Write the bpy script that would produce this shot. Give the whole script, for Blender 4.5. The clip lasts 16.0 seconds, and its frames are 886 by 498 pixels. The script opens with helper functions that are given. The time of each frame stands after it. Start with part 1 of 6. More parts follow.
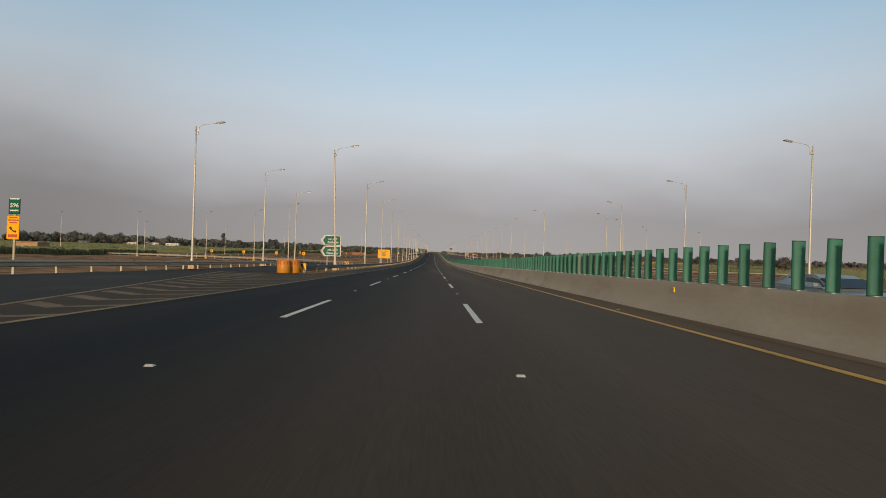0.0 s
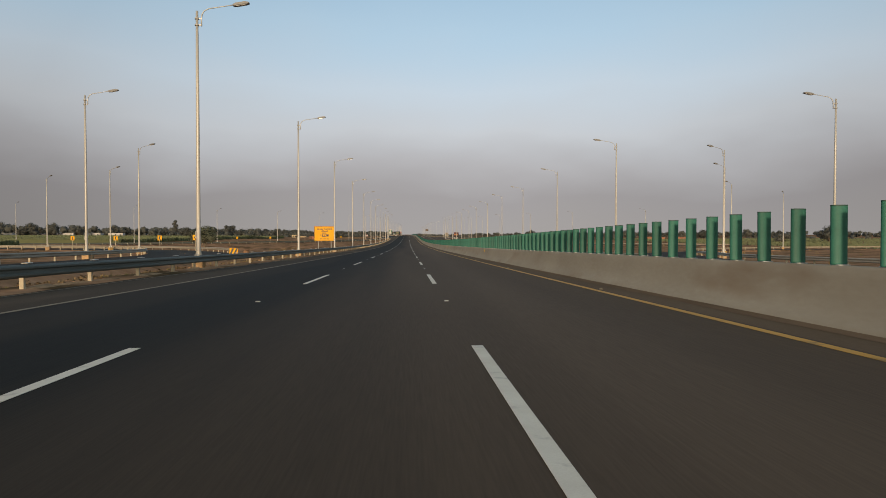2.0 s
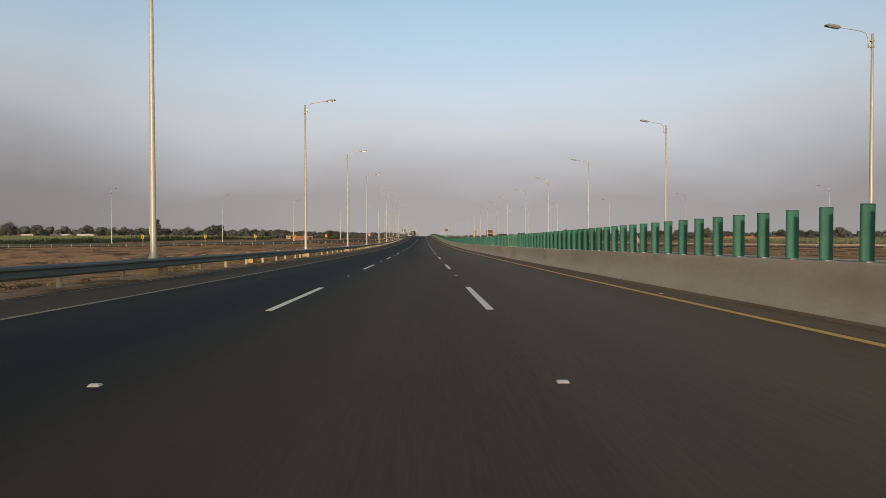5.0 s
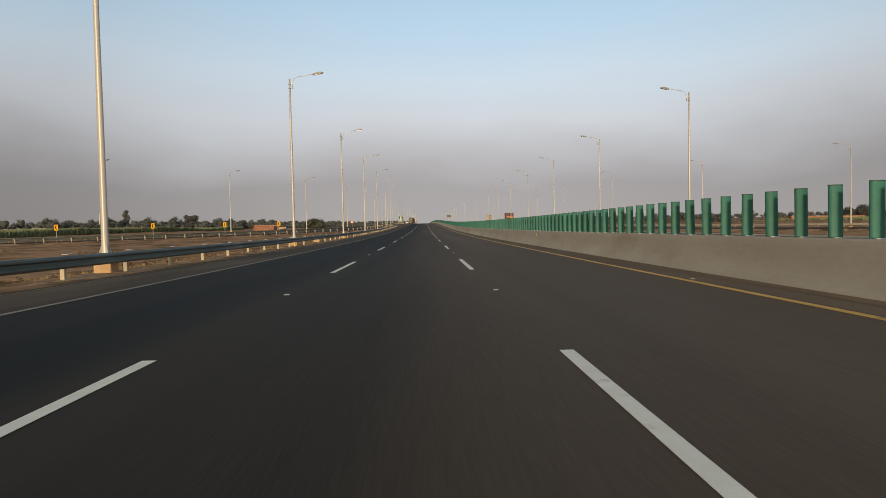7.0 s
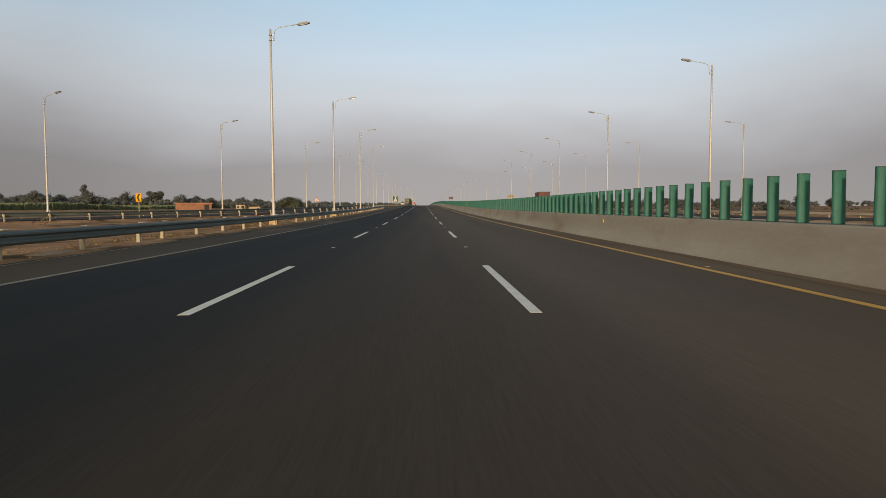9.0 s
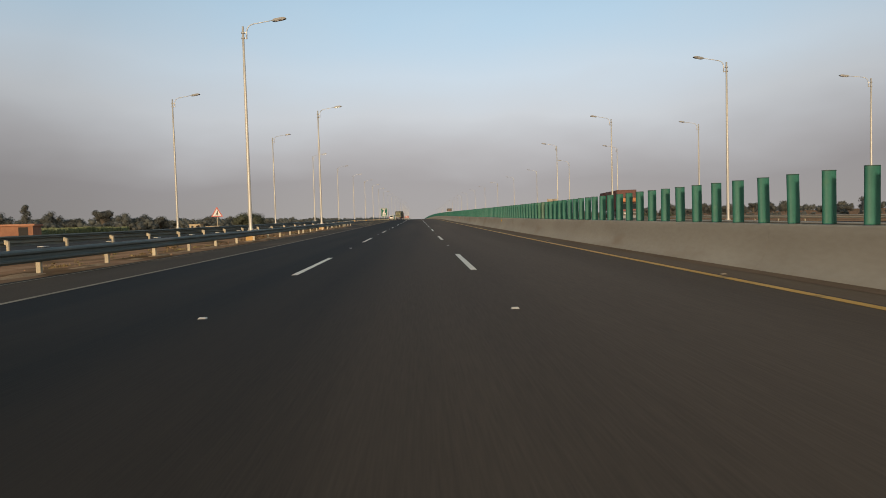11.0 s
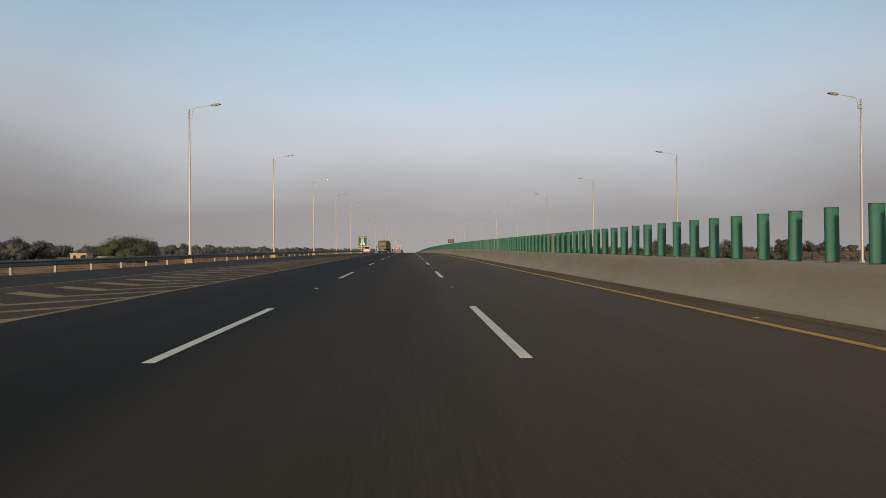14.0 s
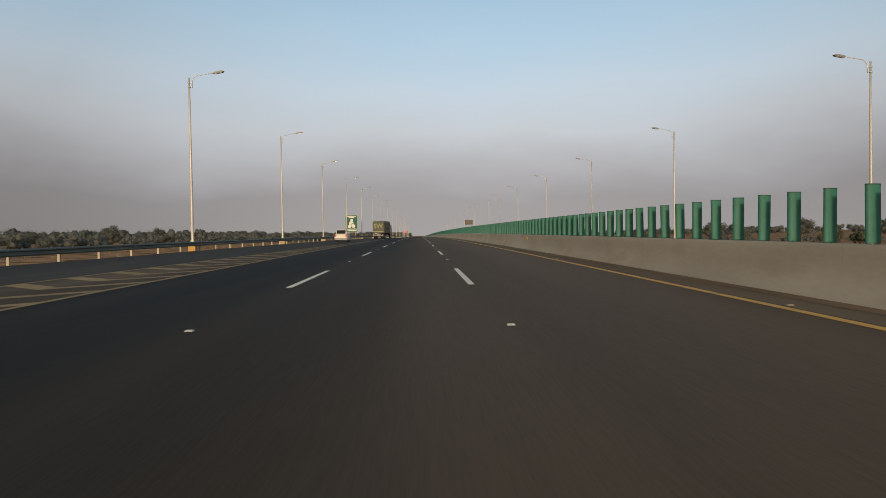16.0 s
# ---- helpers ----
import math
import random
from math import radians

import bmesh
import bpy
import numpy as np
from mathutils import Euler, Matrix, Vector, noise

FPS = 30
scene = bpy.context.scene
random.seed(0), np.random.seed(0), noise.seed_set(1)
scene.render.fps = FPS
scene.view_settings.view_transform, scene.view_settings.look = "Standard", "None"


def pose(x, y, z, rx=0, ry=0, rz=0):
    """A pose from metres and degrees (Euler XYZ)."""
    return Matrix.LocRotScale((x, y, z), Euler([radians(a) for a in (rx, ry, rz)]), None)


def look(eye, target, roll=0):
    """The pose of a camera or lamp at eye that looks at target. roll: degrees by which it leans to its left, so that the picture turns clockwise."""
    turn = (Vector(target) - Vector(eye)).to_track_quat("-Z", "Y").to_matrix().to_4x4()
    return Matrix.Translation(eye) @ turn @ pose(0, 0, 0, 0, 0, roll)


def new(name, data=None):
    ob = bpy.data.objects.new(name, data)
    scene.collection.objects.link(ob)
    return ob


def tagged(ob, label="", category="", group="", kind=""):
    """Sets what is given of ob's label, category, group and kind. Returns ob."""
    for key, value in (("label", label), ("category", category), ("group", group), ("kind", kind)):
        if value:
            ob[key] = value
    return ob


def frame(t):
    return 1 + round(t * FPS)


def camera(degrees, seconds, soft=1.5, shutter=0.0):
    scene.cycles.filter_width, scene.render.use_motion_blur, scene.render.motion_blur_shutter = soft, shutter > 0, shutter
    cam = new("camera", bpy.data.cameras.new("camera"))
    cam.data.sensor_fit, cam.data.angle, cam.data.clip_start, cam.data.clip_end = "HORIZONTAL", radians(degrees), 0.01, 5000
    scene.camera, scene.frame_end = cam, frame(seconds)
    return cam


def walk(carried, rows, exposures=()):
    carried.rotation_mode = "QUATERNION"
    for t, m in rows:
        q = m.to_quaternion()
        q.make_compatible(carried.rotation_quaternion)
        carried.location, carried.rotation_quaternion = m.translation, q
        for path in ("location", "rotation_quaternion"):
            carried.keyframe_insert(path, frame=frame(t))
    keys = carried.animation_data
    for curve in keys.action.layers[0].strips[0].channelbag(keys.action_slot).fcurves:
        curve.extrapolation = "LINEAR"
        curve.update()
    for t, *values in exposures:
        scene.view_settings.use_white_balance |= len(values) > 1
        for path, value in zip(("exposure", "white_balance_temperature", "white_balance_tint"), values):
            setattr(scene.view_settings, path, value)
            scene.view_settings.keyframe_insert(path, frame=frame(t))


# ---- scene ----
# A motorway carriageway beside an interchange, seen from a moving car. x: to the right, y: along the road, z: up.
KNOTS = (-60.0, 60.0, 160.0, 240.0, 320.0, 400.0, 500.0, 640.0, 1000.0)
GRADES = (-0.01713, -0.01608, -0.01141, -0.00634, 0.00082, 0.00819, 0.00847, 0.00152, -0.00647)
LEVEL = 320.0


def _rise(y):
    """The road's rise from the first knot to y; the grade runs linearly from knot to knot."""
    z = 0.0
    if y < KNOTS[0]:
        return GRADES[0] * (y - KNOTS[0])
    for a, b, ga, gb in zip(KNOTS, KNOTS[1:], GRADES, GRADES[1:]):
        d = min(y, b) - a
        if d <= 0:
            break
        z += ga * d + (gb - ga) * d * d / (2 * (b - a))
    return z


ZERO = _rise(LEVEL)


def road_z(y):
    return _rise(max(-160.0, min(y, 1000.0))) - ZERO


# ---- camera ----
CAMERA_HEIGHT = 1.10
cam = camera(65.07, 16.0, soft=0.75)
# seconds, x, y, pitch, lean, heading
DRIVE = [
    (0.0, -0.905, -0.663, 0.203, 1.777, -0.802),
    (0.5, -0.873, 15.605, -0.198, 1.138, -2.164),
    (1.0, -0.864, 32.002, 0.040, 0.606, -1.793),
    (1.5, -0.776, 48.351, -0.545, 0.336, -2.530),
    (2.0, -0.753, 64.645, -1.223, 0.032, -2.895),
    (2.5, -0.740, 80.965, -1.089, -0.135, -1.737),
    (3.0, -0.805, 97.311, -1.474, 0.062, -1.886),
    (5.5, -1.137, 179.022, -1.019, -0.125, -1.512),
    (6.0, -1.169, 195.254, -3.630, 0.260, -1.838),
    (6.5, -1.200, 211.622, -2.908, -1.579, -1.945),
    (7.0, -1.233, 228.086, -2.077, -1.216, -1.511),
    (7.5, -1.241, 244.300, -0.741, -0.750, -0.746),
    (8.0, -1.222, 260.537, -1.003, -0.799, -0.936),
    (8.5, -1.221, 276.837, -1.787, -0.897, -1.073),
    (9.0, -1.180, 293.066, -3.467, -0.166, -1.645),
    (11.5, -1.114, 374.350, -1.328, -1.804, -2.095),
    (12.0, -1.104, 390.618, 0.736, -0.456, -1.729),
    (12.5, -1.096, 406.797, 0.668, -0.002, -1.619),
    (13.0, -1.071, 422.985, -0.686, 0.016, -1.272),
    (13.5, -1.103, 439.168, -1.075, -0.549, -1.880),
    (14.0, -1.133, 455.443, 0.292, -0.400, -2.706),
    (14.5, -1.123, 471.731, -0.145, -0.885, -2.757),
    (15.0, -1.111, 487.841, 0.445, -0.944, -2.253),
    (15.5, -1.082, 504.050, -0.522, -0.089, -2.427),
    (16.0, -1.037, 520.272, -1.127, -0.862, -1.941),
]


def eye_pose(x, y, pitch, lean, heading):
    p, r, h = radians(pitch), radians(lean), radians(heading)
    ahead = Vector((-math.sin(h) * math.cos(p), math.cos(h) * math.cos(p), math.sin(p)))
    eye = Vector((x, y, CAMERA_HEIGHT + road_z(y)))
    return look(eye, eye + ahead, lean)


EXPOSURE = [(0.0, 0.0), (3.2, 0.03), (5.5, 0.12), (6.5, 0.17), (7.2, 0.12), (8.0, 0.02), (9.0, 0.11), (11.5, 0.08), (12.2, 0.02), (13.0, 0.0), (16.0, 0.0)]
walk(cam, [(t, eye_pose(*row)) for t, *row in DRIVE], EXPOSURE)

# ---- world and sun ----
SUN_WAY = Vector((0.125, 1.0, -0.128)).normalized()
world = bpy.data.worlds.new("hazy_evening_sky")
scene.world = world
world.use_nodes = True
wn, wl = world.node_tree.nodes, world.node_tree.links
wn.clear()
sky = wn.new("ShaderNodeTexSky")
sky.sky_type, sky.sun_disc = "NISHITA", False
sky.sun_elevation = radians(7.6)
sky.sun_rotation = math.atan2(-SUN_WAY.x, -SUN_WAY.y)
sky.air_density, sky.dust_density, sky.ozone_density = 1.2, 3.0, 1.5
coord = wn.new("ShaderNodeTexCoord")
split = wn.new("ShaderNodeSeparateXYZ")
wl.new(coord.outputs["Generated"], split.inputs[0])
smoke = wn.new("ShaderNodeTexNoise")
smoke.inputs["Scale"].default_value, smoke.inputs["Detail"].default_value = 2.6, 4.0
stretch = wn.new("ShaderNodeMapping")
stretch.inputs["Scale"].default_value = (1.0, 1.0, 2.6)
wl.new(coord.outputs["Generated"], stretch.inputs[0])
wl.new(stretch.outputs[0], smoke.inputs["Vector"])
uneven = wn.new("ShaderNodeMath")
uneven.operation = "MULTIPLY_ADD"
uneven.inputs[1].default_value, uneven.inputs[2].default_value = 0.10, -0.05
wl.new(smoke.outputs["Fac"], uneven.inputs[0])
rise = wn.new("ShaderNodeMath")
wl.new(split.outputs["Z"], rise.inputs[0])
slope = wn.new("ShaderNodeMath")
slope.operation = "MULTIPLY_ADD"
bow = wn.new("ShaderNodeMath")
bow.operation = "MULTIPLY_ADD"
bow.inputs[1].default_value, bow.inputs[2].default_value = -0.075, 0.02
wl.new(split.outputs["X"], bow.inputs[0])
wl.new(bow.outputs[0], slope.inputs[1])
wl.new(split.outputs["X"], slope.inputs[0])
wl.new(uneven.outputs[0], slope.inputs[2])
wl.new(slope.outputs[0], rise.inputs[1])
# the smog's colour by height above the horizon
haze = wn.new("ShaderNodeValToRGB")
wl.new(rise.outputs[0], haze.inputs[0])
HAZE = ((0.0, (0.330, 0.311, 0.302)), (0.05, (0.322, 0.306, 0.309)), (0.09, (0.412, 0.407, 0.419)), (0.14, (0.52, 0.545, 0.575)), (0.20, (0.53, 0.615, 0.695)),
        (0.28, (0.45, 0.61, 0.75)), (0.36, (0.37, 0.56, 0.74)), (0.70, (0.15, 0.27, 0.44)))
ramp = haze.color_ramp
while len(ramp.elements) < len(HAZE):
    ramp.elements.new(0.5)
for e, (at, c) in zip(ramp.elements, HAZE):
    e.position, e.color = at, (*c, 1)
thick = wn.new("ShaderNodeMapRange")
thick.inputs["From Min"].default_value, thick.inputs["From Max"].default_value = 0.15, 1.0
thick.inputs["To Min"].default_value, thick.inputs["To Max"].default_value = 1.0, 0.45
wl.new(split.outputs["Z"], thick.inputs["Value"])
scaled = wn.new("ShaderNodeVectorMath")
scaled.operation = "SCALE"
scaled.inputs["Scale"].default_value = 0.10
wl.new(sky.outputs[0], scaled.inputs[0])
layer = wn.new("ShaderNodeMix")
layer.data_type = "RGBA"
wl.new(thick.outputs[0], layer.inputs["Factor"])
wl.new(scaled.outputs[0], layer.inputs["A"])
wl.new(haze.outputs[0], layer.inputs["B"])
# brighter and warmer towards the low sun
side = wn.new("ShaderNodeVectorMath")
side.operation = "DOT_PRODUCT"
side.inputs[1].default_value = tuple(-v for v in SUN_WAY)
wl.new(coord.outputs["Generated"], side.inputs[0])
glow = wn.new("ShaderNodeMapRange")
glow.interpolation_type = "SMOOTHSTEP"
glow.inputs["From Min"].default_value, glow.inputs["From Max"].default_value = -0.1, 1.0
wl.new(side.outputs["Value"], glow.inputs["Value"])
warm = wn.new("ShaderNodeMix")
warm.data_type = "RGBA"
warm.inputs["A"].default_value, warm.inputs["B"].default_value = (1, 1, 1, 1), (2.6, 1.8, 1.1, 1)
wl.new(glow.outputs[0], warm.inputs["Factor"])
lit = wn.new("ShaderNodeVectorMath")
lit.operation = "MULTIPLY"
wl.new(layer.outputs["Result"], lit.inputs[0])
wl.new(warm.outputs["Result"], lit.inputs[1])
back = wn.new("ShaderNodeBackground")
back.inputs["Strength"].default_value = 1.0
# the smog is brightest straight away from the sun and duller to the sides
facing = wn.new("ShaderNodeMapRange")
facing.inputs["From Min"].default_value, facing.inputs["From Max"].default_value = -1.0, -0.78
facing.inputs["To Min"].default_value, facing.inputs["To Max"].default_value = 1.16, 0.86
wl.new(side.outputs["Value"], facing.inputs["Value"])
dim = wn.new("ShaderNodeVectorMath")
dim.operation = "SCALE"
wl.new(lit.outputs[0], dim.inputs[0])
wl.new(facing.outputs[0], dim.inputs["Scale"])
# two smoke drifts that hang over the land, far off on either side
low_way = wn.new("ShaderNodeMapping")
low_way.inputs["Scale"].default_value = (1.0, 1.0, 2.4)
wl.new(coord.outputs["Generated"], low_way.inputs[0])
smoky = dim.outputs[0]
for bearing, height, reach, depth in ((30.0, 3.0, 0.42, 0.09), (-29.0, 0.6, 0.42, 0.20)):
    b = radians(bearing)
    gap = wn.new("ShaderNodeVectorMath")
    gap.operation = "DISTANCE"
    gap.inputs[1].default_value = (math.sin(b), math.cos(b), 2.4 * math.sin(radians(height)))
    wl.new(low_way.outputs[0], gap.inputs[0])
    ragged = wn.new("ShaderNodeMath")
    ragged.operation = "MULTIPLY_ADD"
    ragged.inputs[1].default_value = 0.30
    wl.new(smoke.outputs["Fac"], ragged.inputs[0])
    wl.new(gap.outputs["Value"], ragged.inputs[2])
    drift_fac = wn.new("ShaderNodeMapRange")
    drift_fac.interpolation_type = "SMOOTHSTEP"
    drift_fac.inputs["From Min"].default_value, drift_fac.inputs["From Max"].default_value = 0.16, 0.15 + reach
    drift_fac.inputs["To Min"].default_value, drift_fac.inputs["To Max"].default_value = 1.0 - depth, 1.0
    wl.new(ragged.outputs[0], drift_fac.inputs["Value"])
    veil = wn.new("ShaderNodeVectorMath")
    veil.operation = "SCALE"
    wl.new(smoky, veil.inputs[0])
    wl.new(drift_fac.outputs[0], veil.inputs["Scale"])
    smoky = veil.outputs[0]
wl.new(smoky, back.inputs[0])
out = wn.new("ShaderNodeOutputWorld")
wl.new(back.outputs[0], out.inputs[0])

lamp = bpy.data.lights.new("sun", "SUN")
lamp.energy, lamp.angle, lamp.color = 3.2, radians(3.0), (1.0, 0.74, 0.48)
sun = new("sun", lamp)
sun.matrix_world = look((0, 0, 60), Vector((0, 0, 60)) + SUN_WAY)


# ---- materials ----
def surface(name, c1, c2, scale=8.0, rough=0.8, metal=0.0, bump=0.2, fine=60.0, fine_mix=0.35, vary=0.0, stretch=(1, 1, 1), space="Object",
            spots=None, spot_scale=1.5, spot_low=0.55, coat=0.0, shine=0.5, drift=None, through_light=0.0):
    """A procedural surface: a coarse mottle between two colours, a fine grain, relief, and stains of a third colour where given."""
    m = bpy.data.materials.new(name)
    m.use_nodes = True
    n, l = m.node_tree.nodes, m.node_tree.links
    b = n["Principled BSDF"]
    b.inputs["Roughness"].default_value, b.inputs["Metallic"].default_value = rough, metal
    b.inputs["Coat Weight"].default_value = coat
    b.inputs["Specular IOR Level"].default_value = shine
    tc, mp = n.new("ShaderNodeTexCoord"), n.new("ShaderNodeMapping")
    mp.inputs["Scale"].default_value = stretch
    if space == "World":
        geo = n.new("ShaderNodeNewGeometry")
        l.new(geo.outputs["Position"], mp.inputs[0])
    else:
        l.new(tc.outputs[space], mp.inputs[0])
    big, small = n.new("ShaderNodeTexNoise"), n.new("ShaderNodeTexNoise")
    big.inputs["Scale"].default_value, big.inputs["Detail"].default_value = scale, 6.0
    small.inputs["Scale"].default_value, small.inputs["Detail"].default_value = fine, 3.0
    l.new(mp.outputs[0], big.inputs["Vector"])
    l.new(mp.outputs[0], small.inputs["Vector"])
    mixed = n.new("ShaderNodeMix")
    mixed.data_type = "FLOAT"
    mixed.inputs["Factor"].default_value = fine_mix
    l.new(big.outputs["Fac"], mixed.inputs["A"])
    l.new(small.outputs["Fac"], mixed.inputs["B"])
    sharp = n.new("ShaderNodeMapRange")
    sharp.inputs["From Min"].default_value, sharp.inputs["From Max"].default_value = 0.32, 0.68
    l.new(mixed.outputs["Result"], sharp.inputs["Value"])
    col = n.new("ShaderNodeMix")
    col.data_type = "RGBA"
    col.inputs["A"].default_value, col.inputs["B"].default_value = (*c1, 1), (*c2, 1)
    l.new(sharp.outputs[0], col.inputs["Factor"])
    last = col.outputs["Result"]
    if spots:
        sp = n.new("ShaderNodeTexNoise")
        sp.inputs["Scale"].default_value, sp.inputs["Detail"].default_value = spot_scale, 5.0
        l.new(mp.outputs[0], sp.inputs["Vector"])
        lim = n.new("ShaderNodeMapRange")
        lim.inputs["From Min"].default_value, lim.inputs["From Max"].default_value = spot_low, spot_low + 0.18
        l.new(sp.outputs["Fac"], lim.inputs["Value"])
        stain = n.new("ShaderNodeMix")
        stain.data_type = "RGBA"
        stain.inputs["B"].default_value = (*spots, 1)
        l.new(lim.outputs[0], stain.inputs["Factor"])
        l.new(last, stain.inputs["A"])
        last = stain.outputs["Result"]
    if drift:
        # dust that lies thicker from one x to another, with an uneven edge; sunlit brightness is painted in with it
        (x0, x1), (d1, d2) = drift
        pos, sx = n.new("ShaderNodeNewGeometry"), n.new("ShaderNodeSeparateXYZ")
        l.new(pos.outputs["Position"], sx.inputs[0])
        wob = n.new("ShaderNodeMath")
        wob.operation = "MULTIPLY_ADD"
        wob.inputs[1].default_value = 1.6
        l.new(big.outputs["Fac"], wob.inputs[0])
        l.new(sx.outputs["X"], wob.inputs[2])
        reach = n.new("ShaderNodeMapRange")
        reach.interpolation_type = "SMOOTHSTEP"
        reach.inputs["From Min"].default_value, reach.inputs["From Max"].default_value = x0 + 0.8, x1 + 0.8
        l.new(wob.outputs[0], reach.inputs["Value"])
        dust = n.new("ShaderNodeMix")
        dust.data_type = "RGBA"
        dust.inputs["A"].default_value, dust.inputs["B"].default_value = (*d1, 1), (*d2, 1)
        l.new(sharp.outputs[0], dust.inputs["Factor"])
        over = n.new("ShaderNodeMix")
        over.data_type = "RGBA"
        l.new(reach.outputs[0], over.inputs["Factor"])
        l.new(last, over.inputs["A"])
        l.new(dust.outputs["Result"], over.inputs["B"])
        last = over.outputs["Result"]
    if vary:
        info, hsv, mr = n.new("ShaderNodeObjectInfo"), n.new("ShaderNodeHueSaturation"), n.new("ShaderNodeMapRange")
        mr.inputs["To Min"].default_value, mr.inputs["To Max"].default_value = 1 - vary, 1 + vary
        l.new(info.outputs["Random"], mr.inputs["Value"])
        l.new(mr.outputs[0], hsv.inputs["Value"])
        l.new(last, hsv.inputs["Color"])
        last = hsv.outputs[0]
    l.new(last, b.inputs["Base Color"])
    if bump:
        bp = n.new("ShaderNodeBump")
        bp.inputs["Strength"].default_value, bp.inputs["Distance"].default_value = bump, 0.02
        l.new(mixed.outputs["Result"], bp.inputs["Height"])
        l.new(bp.outputs[0], b.inputs["Normal"])
    if through_light:
        # thin leaves let some light through
        thin, both = n.new("ShaderNodeBsdfTranslucent"), n.new("ShaderNodeMixShader")
        both.inputs[0].default_value = through_light
        l.new(last, thin.inputs[0])
        l.new(b.outputs[0], both.inputs[1])
        l.new(thin.outputs[0], both.inputs[2])
        l.new(both.outputs[0], n["Material Output"].inputs[0])
    return m


# the drift holds dust and the painted lighter, warmer look of sunlit lanes
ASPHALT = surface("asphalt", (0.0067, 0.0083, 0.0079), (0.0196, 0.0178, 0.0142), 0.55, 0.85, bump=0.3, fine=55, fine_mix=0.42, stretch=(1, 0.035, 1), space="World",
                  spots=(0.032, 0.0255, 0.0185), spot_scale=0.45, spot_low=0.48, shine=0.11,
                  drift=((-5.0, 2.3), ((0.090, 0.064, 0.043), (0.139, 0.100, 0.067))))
SHOULDER = surface("shoulder_asphalt", (0.060, 0.047, 0.034), (0.094, 0.074, 0.053), 0.5, 0.9, bump=0.3, fine=60, fine_mix=0.5, stretch=(1, 0.2, 1), space="World",
                   spots=(0.145, 0.106, 0.072), spot_scale=0.4, spot_low=0.53, shine=0.08)
RAMP = surface("ramp_asphalt", (0.040, 0.039, 0.037), (0.062, 0.058, 0.052), 0.5, 0.9, bump=0.3, fine=60, fine_mix=0.5, stretch=(1, 0.2, 1), space="World",
               spots=(0.082, 0.072, 0.058), spot_scale=0.4, spot_low=0.56, shine=0.08)
GUTTER = surface("gutter_asphalt", (0.140, 0.103, 0.071), (0.195, 0.148, 0.104), 0.9, 0.95, bump=0.4, fine=40, stretch=(1, 0.15, 1), space="World",
                 spots=(0.15, 0.11, 0.075), spot_scale=0.6, spot_low=0.58, shine=0.05)
GRIME = surface("dusty_gutter", (0.14, 0.098, 0.064), (0.21, 0.150, 0.100), 1.2, 0.95, bump=0.4, fine=40, stretch=(1, 0.25, 1), space="World", shine=0.05)
SAND = surface("blown_sand", (0.32, 0.215, 0.130), (0.50, 0.355, 0.220), 0.9, 1.0, bump=0.6, fine=14, fine_mix=0.5, space="World", spots=(0.16, 0.110, 0.068), spot_scale=1.1, spot_low=0.52, shine=0.0)
WHITE_PAINT = surface("white_road_paint", (0.70, 0.64, 0.53), (0.84, 0.79, 0.67), 3.0, 0.6, bump=0.15, fine=90, space="World", spots=(0.44, 0.40, 0.34), spot_scale=5.0, spot_low=0.62, shine=0.1)
YELLOW_PAINT = surface("yellow_road_paint", (0.58, 0.31, 0.042), (0.72, 0.41, 0.072), 1.5, 0.65, bump=0.15, fine=80, space="World", spots=(0.26, 0.17, 0.06), spot_scale=3.0, spot_low=0.58)
WORN_YELLOW = surface("worn_yellow_paint", (0.23, 0.162, 0.082), (0.39, 0.280, 0.140), 1.2, 0.8, bump=0.15, fine=60, space="World", spots=(0.12, 0.095, 0.06), spot_scale=2.2, spot_low=0.60, shine=0.1)
FAINT_YELLOW = surface("faint_yellow_paint", (0.165, 0.120, 0.068), (0.275, 0.200, 0.115), 1.2, 0.8, bump=0.15, fine=60, space="World", spots=(0.10, 0.08, 0.055), spot_scale=2.2, spot_low=0.56, shine=0.1)
PALE_LINE = surface("pale_worn_line", (0.25, 0.208, 0.150), (0.36, 0.305, 0.225), 1.2, 0.8, bump=0.1, fine=60, space="World", spots=(0.12, 0.10, 0.07), spot_scale=2.0, spot_low=0.6, shine=0.1)
CONCRETE = surface("cast_concrete", (0.335, 0.288, 0.220), (0.43, 0.378, 0.295), 0.5, 0.9, bump=0.06, fine=9, fine_mix=0.25, space="World", stretch=(1, 0.45, 1.6),
                   spots=(0.31, 0.242, 0.172), spot_scale=0.6, spot_low=0.55, shine=0.1)
PLINTH = surface("plinth_concrete", (0.38, 0.25, 0.13), (0.50, 0.34, 0.18), 2.5, 0.9, bump=0.3, fine=40, space="World", spots=(0.45, 0.27, 0.06), spot_scale=0.08, spot_low=0.5)
GREEN_PLASTIC = surface("green_plastic", (0.023, 0.112, 0.088), (0.036, 0.152, 0.120), 3.0, 0.5, bump=0.05, fine=30, vary=0.18, spots=(0.05, 0.15, 0.105), spot_scale=4.0, spot_low=0.62, shine=0.3)
PALE_PLASTIC = surface("bleached_plastic", (0.085, 0.16, 0.115), (0.14, 0.21, 0.165), 3.0, 0.6, bump=0.05, fine=30, shine=0.2)
GALVANISED = surface("galvanised_steel", (0.40, 0.42, 0.43), (0.52, 0.53, 0.53), 2.0, 0.5, metal=0.35, bump=0.08, fine=30, space="World", spots=(0.32, 0.31, 0.29), spot_scale=1.2, spot_low=0.6)
